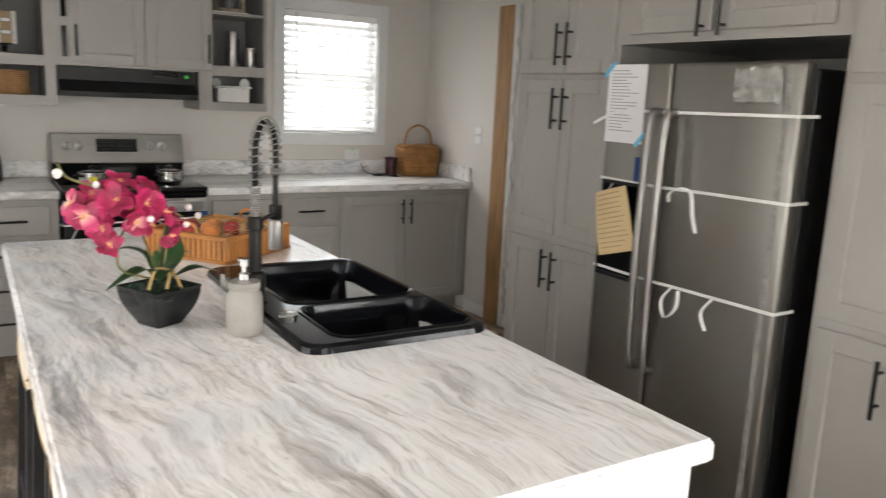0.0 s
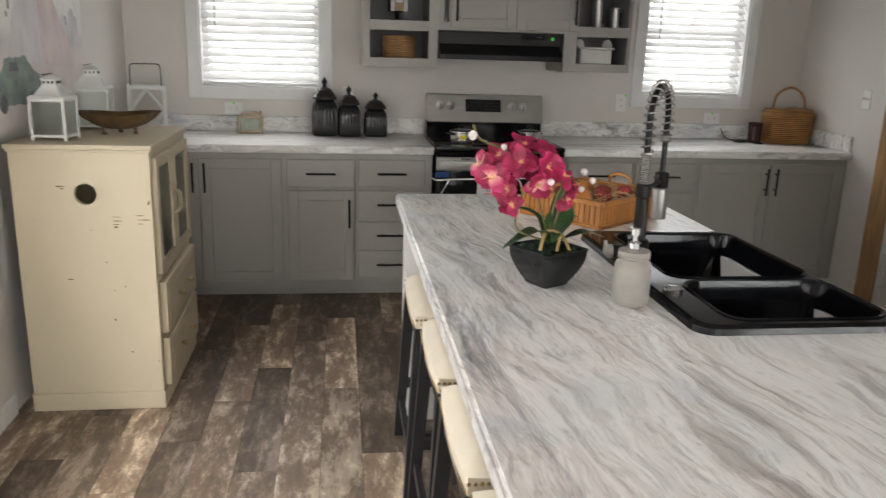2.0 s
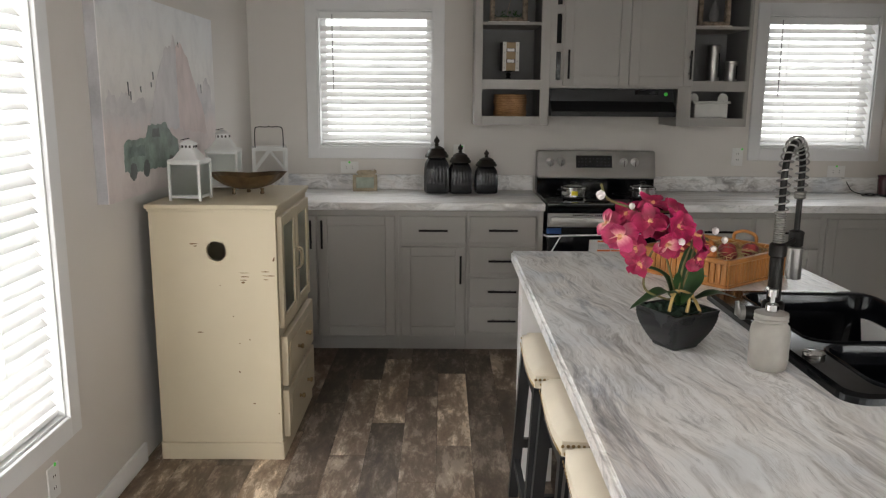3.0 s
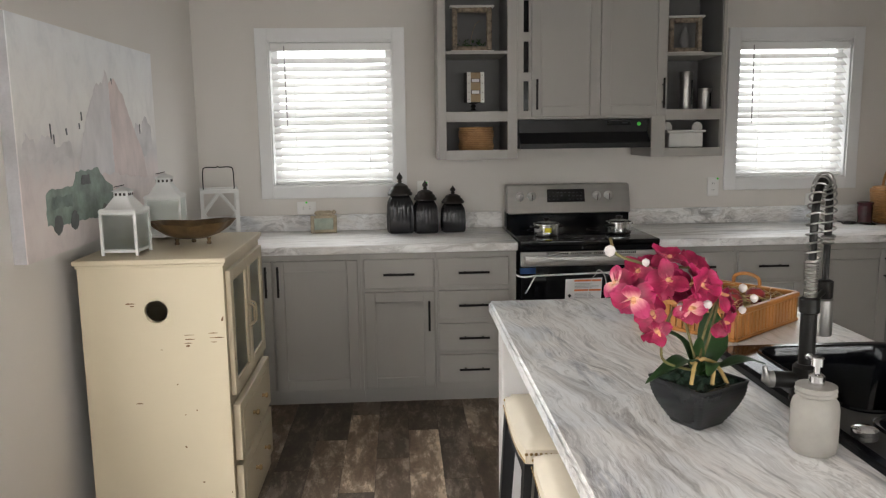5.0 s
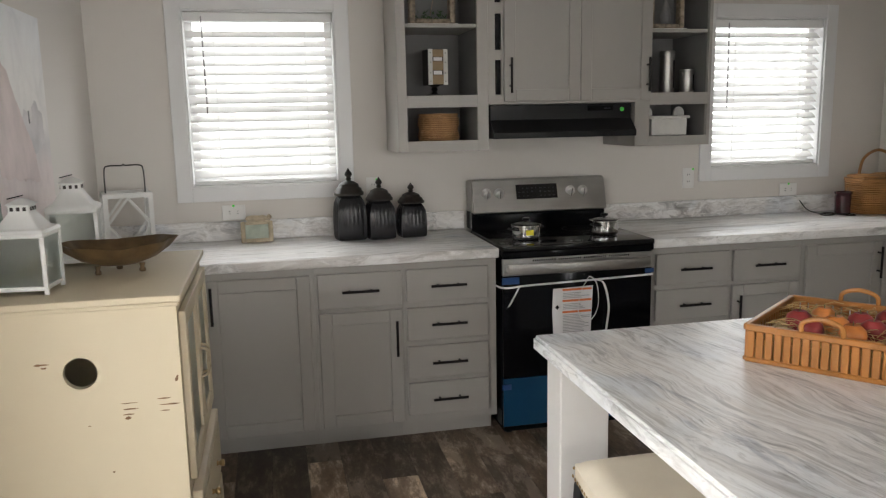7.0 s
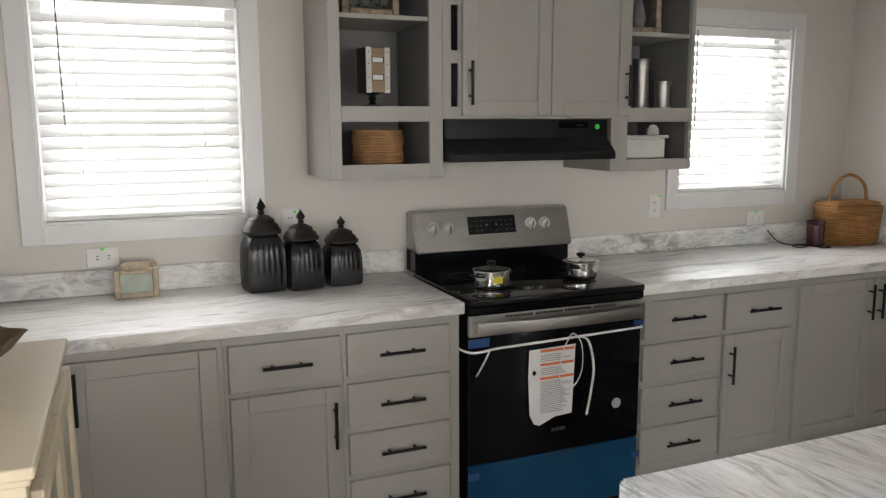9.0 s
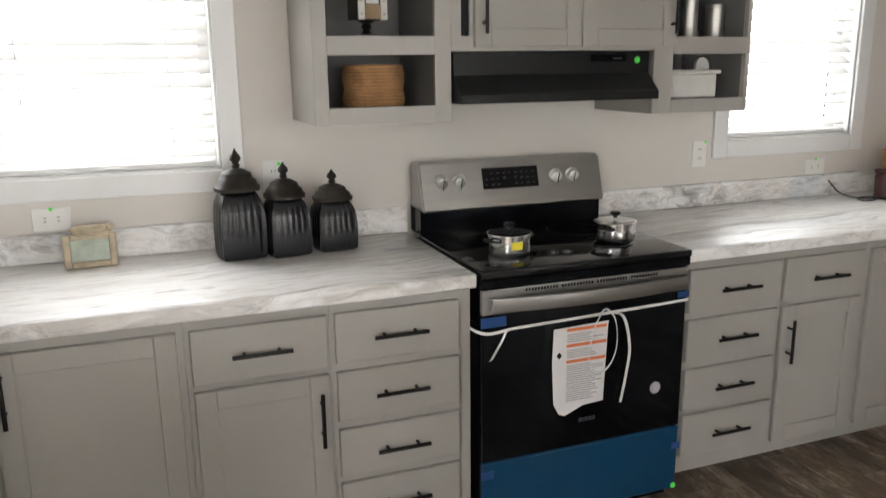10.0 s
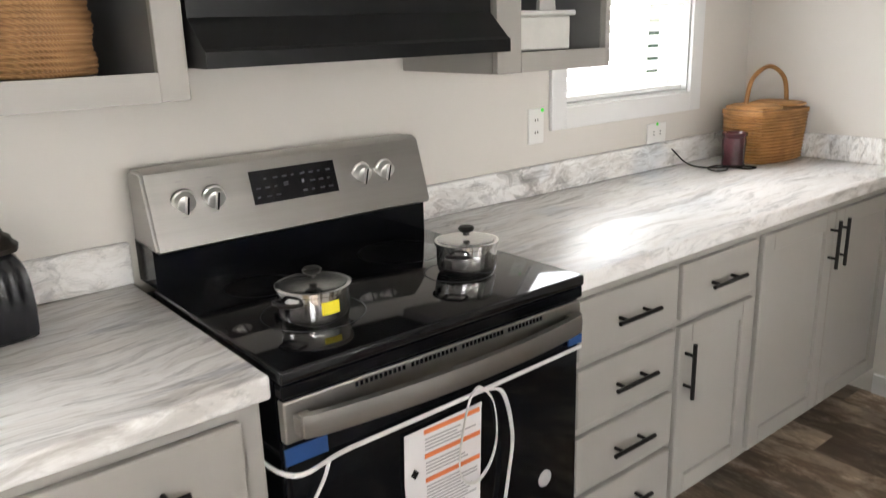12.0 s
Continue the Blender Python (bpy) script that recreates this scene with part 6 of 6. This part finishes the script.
bw = thing("footed_bowl", "patinated leaf-shaped metal bowl on little feet", "bowl", (-0.965, 3.735, 1.0825), 12)
bm = bmesh.new()
n, rows = 48, []
prof = [(0.001, 0.020), (0.06, 0.022), (0.11, 0.034), (0.15, 0.056), (0.172, 0.078), (0.176, 0.080), (0.168, 0.079), (0.145, 0.060), (0.105, 0.038), (0.06, 0.027), (0.001, 0.026)]
for r, z in prof:
    row = []
    for k in range(n):
        a = 2 * math.pi * k / n
        wv = 1 + 0.05 * (r / 0.176) ** 2 * math.cos(8 * a)
        row.append(bm.verts.new((r * 0.93 * wv * math.cos(a), r * 0.66 * wv * math.sin(a), z + 0.014 * (r / 0.176) ** 2 * abs(math.cos(a)))))
    rows.append(row)
for a, b in zip(rows, rows[1:]):
    for k in range(n):
        bm.faces.new((a[k], a[(k + 1) % n], b[(k + 1) % n], b[k]))
part("bowl", bm, "bowl", bw, smooth=True)
for x, y in ((-0.06, -0.03), (0.06, -0.03), (0.0, 0.04)):
    part("foot", lathe([(0.008, 0), (0.010, 0.006), (0.006, 0.014), (0.009, 0.026)], 12, at=(x, y, 0)), "bowl", bw, smooth=True)

# painting on the side wall
PY0, PY1, PZ0, PZ1 = 3.075, 4.45, 1.118, 1.886
pt = thing("canvas_painting", "soft-toned canvas painting of a barn and an old green truck", "painting", (XL, PY0, PZ0))
part("canvas", B(0.0405, 0.044, 0, PY1 - PY0, 0, PZ1 - PZ0), "canvas", pt)
part("stretcher", B(0.001, 0.040, 0.0, PY1 - PY0, 0.0, PZ1 - PZ0), "canvas_edge", pt, "wrapped canvas edge")
XP = 0.0442


def daub(name, outline, material, lift, rough=0.004, label=""):
    """A painted patch on the canvas with a ragged edge."""
    pts = []
    for (a, b), (c, d) in zip(outline, outline[1:] + outline[:1]):
        m = max(2, int(math.hypot(c - a, d - b) / 0.02))
        for k in range(m):
            f = k / m
            pts.append((a + (c - a) * f + random.uniform(-rough, rough), b + (d - b) * f + random.uniform(-rough, rough)))
    part(name, prism(pts, XP, XP + 0.0006 * lift, "x"), material, pt, label)


daub("painted_barn", [(0.44, 0.26), (0.80, 0.24), (0.80, 0.60), (0.77, 0.655), (0.74, 0.60), (0.66, 0.585), (0.58, 0.50), (0.51, 0.40)], "barn", 2, 0.006, "pale grey barn front")
daub("painted_barn_side", [(0.80, 0.24), (1.20, 0.20), (1.18, 0.30), (1.06, 0.43), (0.95, 0.56), (0.86, 0.62), (0.80, 0.60)], "barn_red", 3, 0.006, "faded red barn side")
daub("painted_treeline", [(1.02, 0.36), (1.10, 0.45), (1.16, 0.41), (1.22, 0.48), (1.30, 0.43), (1.30, 0.32), (1.18, 0.30), (1.10, 0.36)], "tree_paint", 1, 0.012, "smudged grey trees")
daub("painted_treeline", [(0.02, 0.33), (0.06, 0.41), (0.12, 0.37), (0.20, 0.40), (0.30, 0.36), (0.40, 0.38), (0.42, 0.32), (0.22, 0.31)], "tree_paint", 1, 0.012, "smudged grey trees")
daub("painted_truck", [(0.16, 0.10), (0.155, 0.20), (0.19, 0.222), (0.38, 0.215), (0.42, 0.268), (0.62, 0.272), (0.68, 0.22), (0.76, 0.20), (0.78, 0.10), (0.66, 0.085), (0.40, 0.09)], "truck", 4, 0.006, "old green truck")
daub("painted_truck_window", [(0.45, 0.218), (0.46, 0.252), (0.53, 0.256), (0.535, 0.216)], "truck_dark", 5, 0.004)
daub("painted_truck_bed", [(0.19, 0.155), (0.20, 0.195), (0.36, 0.19), (0.36, 0.15)], "moss_wash", 5, 0.006)
for y in (0.235, 0.37, 0.66):
    daub("painted_wheel", disc(y, 0.098, 0.034, 18), "truck_dark", 6, 0.003)
for y, z, h in ((0.235, 0.385, 0.05), (0.255, 0.37, 0.03), (0.50, 0.45, 0.03), (0.475, 0.42, 0.02), (0.83, 0.60, 0.02), (1.14, 0.40, 0.04), (0.36, 0.40, 0.02)):
    daub("painted_stroke", [(y, z), (y + 0.006, z), (y + 0.004, z + h), (y - 0.002, z + h)], "truck_dark", 5, 0.002)

# ---- pantry wall ----
PX = 2.168


def turned(bm):
    """From facing -y to facing -x: local x becomes -y."""
    for v in bm.verts:
        v.co = Vector((v.co.y, -v.co.x, v.co.z))
    return bm


def tall_unit(y0, y1, doors, label, z0=0.0, kick=True, name="pantry_cabinet"):
    """A tall cabinet facing the island; doors as (ya, yb, za, zb, handle side or None, handle z)."""
    u = thing(name, label, "cabinet", (0, 0, 0), -90, group="pantry cabinets")
    a, b = -y1, -y0
    part("body", B(a, b, PX + 0.020, XR - 0.004, z0 + (0.1 if kick else 0), 2.50), "cab", u)
    if kick:
        part("toe_kick", B(a, b, PX + 0.07, PX + 0.09, 0, 0.0995), "cab", u)
    for ya, yb, za, zb, hs, hz in doors:
        d = shaker(u, -yb, -ya, za, zb, PX)
        if hs is not None:
            pull(d, -hs, hz, 0.165, True, PX)
    return u


S = 2.715
tall_unit(2.425, 3.045, [
    (S + 0.003, 3.015, 0.118, 0.903, S + 0.032, 0.79), (2.445, S - 0.003, 0.118, 0.903, S - 0.032, 0.79),
    (S + 0.003, 3.015, 0.935, 1.580, S + 0.032, 1.46), (2.445, S - 0.003, 0.935, 1.580, S - 0.032, 1.46),
    (S + 0.003, 3.015, 1.602, 2.40, S + 0.032, 1.715), (2.445, S - 0.003, 1.602, 2.40, S - 0.032, 1.715)], "tall grey shaker pantry with six doors beside the refrigerator")
tall_unit(1.5255, 2.4245, [(2.0, 2.365, 1.738, 2.40, 2.030, 1.80), (1.575, 1.98, 1.738, 2.40, 1.945, 1.80)], "grey two-door cabinet above the refrigerator", z0=1.706, kick=False, name="bridge_cabinet")
tall_unit(0.72, 1.525, [
    (1.128, 1.497, 0.118, 0.880, 1.29, 0.76), (0.745, 1.122, 0.118, 0.880, 1.09, 0.76),
    (1.128, 1.497, 0.910, 1.575, None, 0), (0.745, 1.122, 0.910, 1.575, None, 0),
    (1.128, 1.497, 1.602, 2.40, 1.16, 1.72), (0.745, 1.122, 1.602, 2.40, 1.09, 1.72)], "tall grey shaker pantry at the near side of the refrigerator")

fg = thing("refrigerator", "dark stainless side-by-side refrigerator with shipping straps", "refrigerator", (0, 0, 0), -90)
FY0, FY1, FS, FXX = 1.592, 2.372, 2.075, 2.098
part("case", B(-FY1 + 0.006, -FY0 - 0.006, FXX + 0.075, 2.95, 0.02, 1.615, bevel=0.006), "hood", fg, "dark grey case")
fdoor = part("freezer_door", B(-FY1, -FS - 0.004, FXX, FXX + 0.068, 0.06, 1.632, bevel=0.012, seg=3), "fridge", fg, "narrow freezer door with a dispenser", smooth=True)
rdoor = part("fridge_door", B(-FS + 0.004, -FY0, FXX, FXX + 0.068, 0.06, 1.632, bevel=0.012, seg=3), "fridge", fg, "wide dark stainless door", smooth=True)
part("kick_grille", B(-FY1 + 0.02, -FY0 - 0.02, FXX + 0.03, FXX + 0.07, 0.005, 0.055), "hood", fg)
for y, d in ((FS + 0.034, fdoor), (FS - 0.034, rdoor)):
    pts = [(-y, FXX - 0.002, 1.47), (-y, FXX - 0.045, 1.445), (-y, FXX - 0.055, 1.2), (-y, FXX - 0.058, 0.98), (-y, FXX - 0.055, 0.80), (-y, FXX - 0.045, 0.60), (-y, FXX - 0.002, 0.575)]
    part("door_handle", tube(curve_points(pts, 6), 0.0140, 10), "fridge_bar", d, "long bowed steel handle", smooth=True)
ds = bmesh.new()
for a, b, c, e in ((-2.361, -2.351, 0.862, 1.218), (-2.181, -2.171, 0.862, 1.218), (-2.351, -2.181, 0.862, 0.875), (-2.351, -2.181, 1.205, 1.218)):
    box(ds, a, b, FXX - 0.005, FXX + 0.002, c, e)
dp = part("dispenser_bezel", ds, "hood", fdoor)
part("dispenser_well", B(-2.351, -2.181, FXX - 0.002, FXX + 0.0005, 0.875, 1.205), "enamel", fdoor, "black dispenser recess")
part("drip_tray", B(-2.346, -2.186, FXX - 0.018, FXX - 0.002, 0.868, 0.878), "hood", fdoor)
part("tape", B(-2.204, -2.181, FXX - 0.0065, FXX - 0.0052, 1.225, 1.31), "tape", fdoor, "strip of blue tape")
part("clear_film_edge", B(-FY0 - 0.05, -FY0 - 0.030, FXX - 0.0012, FXX - 0.0002, 0.1, 1.62), "clear_film", rdoor, "clear tape along the door edge")
wr = bmesh.new()
bmesh.ops.create_grid(wr, x_segments=26, y_segments=16, size=0.5)
for v in wr.verts:
    x, z = v.co.x * 0.17, v.co.y * 0.10
    v.co = Vector((-1.735 + x + 0.012 * noise.noise(Vector((9, z * 40, 1))), FXX - 0.004 - 0.005 * abs(noise.noise(Vector((x * 45, 2, z * 30)))), 1.562 + z + 0.012 * noise.noise(Vector((x * 30, 5, 1)))))
part("wrinkled_film", wr, "clear_film", rdoor, "wrinkled clear plastic film")
for z in (1.473, 1.222, 0.893):
    s = thing("shipping_strap", "white shipping strap drawn across the refrigerator doors", "strap", (0, 0, 0), -90, group="refrigerator straps")
    pts = [(-FY1 - 0.002, FXX + 0.10, z + 0.002), (-FY1 - 0.002, FXX - 0.003, z), (-FS - 0.05, FXX - 0.004, z - 0.003), (-FS, FXX - 0.006, z - 0.003), (-FS + 0.06, FXX - 0.004, z - 0.002), (-1.9, FXX - 0.003, z), (-FY0 + 0.002, FXX - 0.003, z + 0.004), (-FY0 + 0.003, FXX + 0.09, z + 0.006)]
    part("band", ribbon(pts, 0.010, (0, 0, 1)), "strap", s)
    if z < 1.4:
        for k in range(1 if z > 1.1 else 2):
            x = -1.95 + 0.17 * k
            if z > 1.1:
                lp = [(x - 0.07, FXX - 0.02, z - 0.045), (x - 0.06, FXX - 0.03, z - 0.015), (x - 0.02, FXX - 0.03, z + 0.008), (x, FXX - 0.008, z), (x + 0.03, FXX - 0.025, z - 0.02), (x + 0.045, FXX - 0.03, z - 0.075), (x + 0.055, FXX - 0.02, z - 0.13)]
            else:
                lp = [(x - 0.03, FXX - 0.006, z), (x - 0.05, FXX - 0.03, z - 0.05), (x - 0.02, FXX - 0.04, z - 0.10), (x + 0.02, FXX - 0.035, z - 0.06), (x + 0.01, FXX - 0.02, z - 0.004)]
                if k:
                    lp = lp[:3]
            part("loop", ribbon(curve_points(lp, 6), 0.013, (0.3, 1, 0.2)), "strap", s, "curled strap end")
    elif z > 1.4:
        part("tail", ribbon([(-2.276, FXX - 0.004, z), (-2.336, FXX - 0.02, z - 0.02), (-2.406, FXX - 0.03, z - 0.055)], 0.010, (0, 0, 1)), "strap", s, "loose strap end")
doc = thing("energy_sheet", "white printed sheet taped to the freezer door", "paper", (0, 0, 0), -90)
part("sheet", B(-2.369, -2.181, FXX - 0.0068, FXX - 0.006, 1.355, 1.628), "paper", doc)
tx = bmesh.new()
z = 1.605
while z > 1.39:
    box(tx, -2.351, -2.351 + random.uniform(0.06, 0.14), FXX - 0.0078, FXX - 0.007, z, z + 0.003)
    z -= 0.011
part("printed_text", tx, "ink", doc)
for x, z, a in ((-2.364, 1.612, 45), (-2.188, 1.372, 45)):
    tp = B(-0.035, 0.035, -0.0006, 0.0006, -0.008, 0.008)
    part("tape", tp, "tape_light", doc, "light blue tape").matrix_basis = pose(x, FXX - 0.0085, z, 0, -a, 0)
bk = thing("instruction_packet", "tan printed paper packet hanging over the dispenser", "paper", (0, 0, 0), -90)
pk = bmesh.new()
n = 8
rows = []
for i in range(n + 1):
    f = i / n
    rows.append([pk.verts.new((-2.361 + 0.055 * f + 0.150 * g, FXX - 0.030 - 0.012 * math.sin(3 * g + 2 * f) - d, 1.165 - 0.225 * f + 0.045 * g)) for d in (0, 0.003) for g in (0, 0.33, 0.66, 1)])
for a, b in zip(rows, rows[1:]):
    for k in range(8):
        pk.faces.new((a[k], a[(k + 1) % 8], b[(k + 1) % 8], b[k]))
part("packet", pk, "kraft", bk, smooth=True)
pl = bmesh.new()
for k in range(12):
    f = 0.07 + k * 0.075
    g0, g1 = 0.08, random.uniform(0.7, 0.92)
    ribbon([(-2.361 + 0.055 * f + 0.150 * g, FXX - 0.0345 - 0.012 * math.sin(3 * g + 2 * f), 1.165 - 0.225 * f + 0.045 * g) for g in (g0, (g0 + g1) / 2, g1)], 0.0035, (0, 0, 1), pl, 0.0004)
part("printed_text", pl, "burlap", bk)
part("cord", tube([(-2.316, FXX - 0.03, 1.165), (-2.306, FXX - 0.006, 1.205)], 0.002, 5), "strap", bk)

# ---- floor planks ----
PW, PL = 0.1525, 0.914
plank_bm = B(-PW / 2 + 0.0006, PW / 2 - 0.0006, -PL / 2 + 0.0006, PL / 2 - 0.0006, -0.0028, 0.0, bevel=0.0008)
plank = part("plank", plank_bm, "plank", floor)
protos, used = plank.data, False
rest = []
x = XL + PW / 2 + 0.001
col = 0
while x < XR - PW / 2 + 0.05:
    y = YB - PL / 2 - 0.002 + ((col * 0.37) % 1.0) * PL - 0.02
    while y > YF - PL / 2:
        ya, yb = max(y - PL / 2, YF + 0.001), min(y + PL / 2, YB - 0.001)
        xa, xb = x - PW / 2, min(x + PW / 2, XR - 0.001)
        full = yb - ya > PL - 0.002 and xb - xa > PW - 0.002
        if yb - ya > 0.03 and xb - xa > 0.02:
            if y > 0.2 and full:
                if not used:
                    plank.location, used = (x, y, 0), True
                else:
                    o = new("plank", protos)
                    o.parent, o.location = floor, (x, y, 0)
            elif y > 0.2:
                part("plank", B(xa + 0.0006 - x, xb - 0.0006 - x, ya + 0.0006 - y, yb - 0.0006 - y, -0.0028, 0.0), "plank", floor, loc=(x, y, 0))
            else:
                rest.append((xa, xb, ya, yb))
        y -= PL
    x += PW
    col += 1
far = bmesh.new()
for xa, xb, ya, yb in rest:
    vs = [far.verts.new(p) for p in ((xa + 0.0006, ya + 0.0006, 0), (xb - 0.0006, ya + 0.0006, 0), (xb - 0.0006, yb - 0.0006, 0), (xa + 0.0006, yb - 0.0006, 0))]
    far.faces.new(vs)
tagged(part("far_planks", far, "plank", floor), kind="stuff")
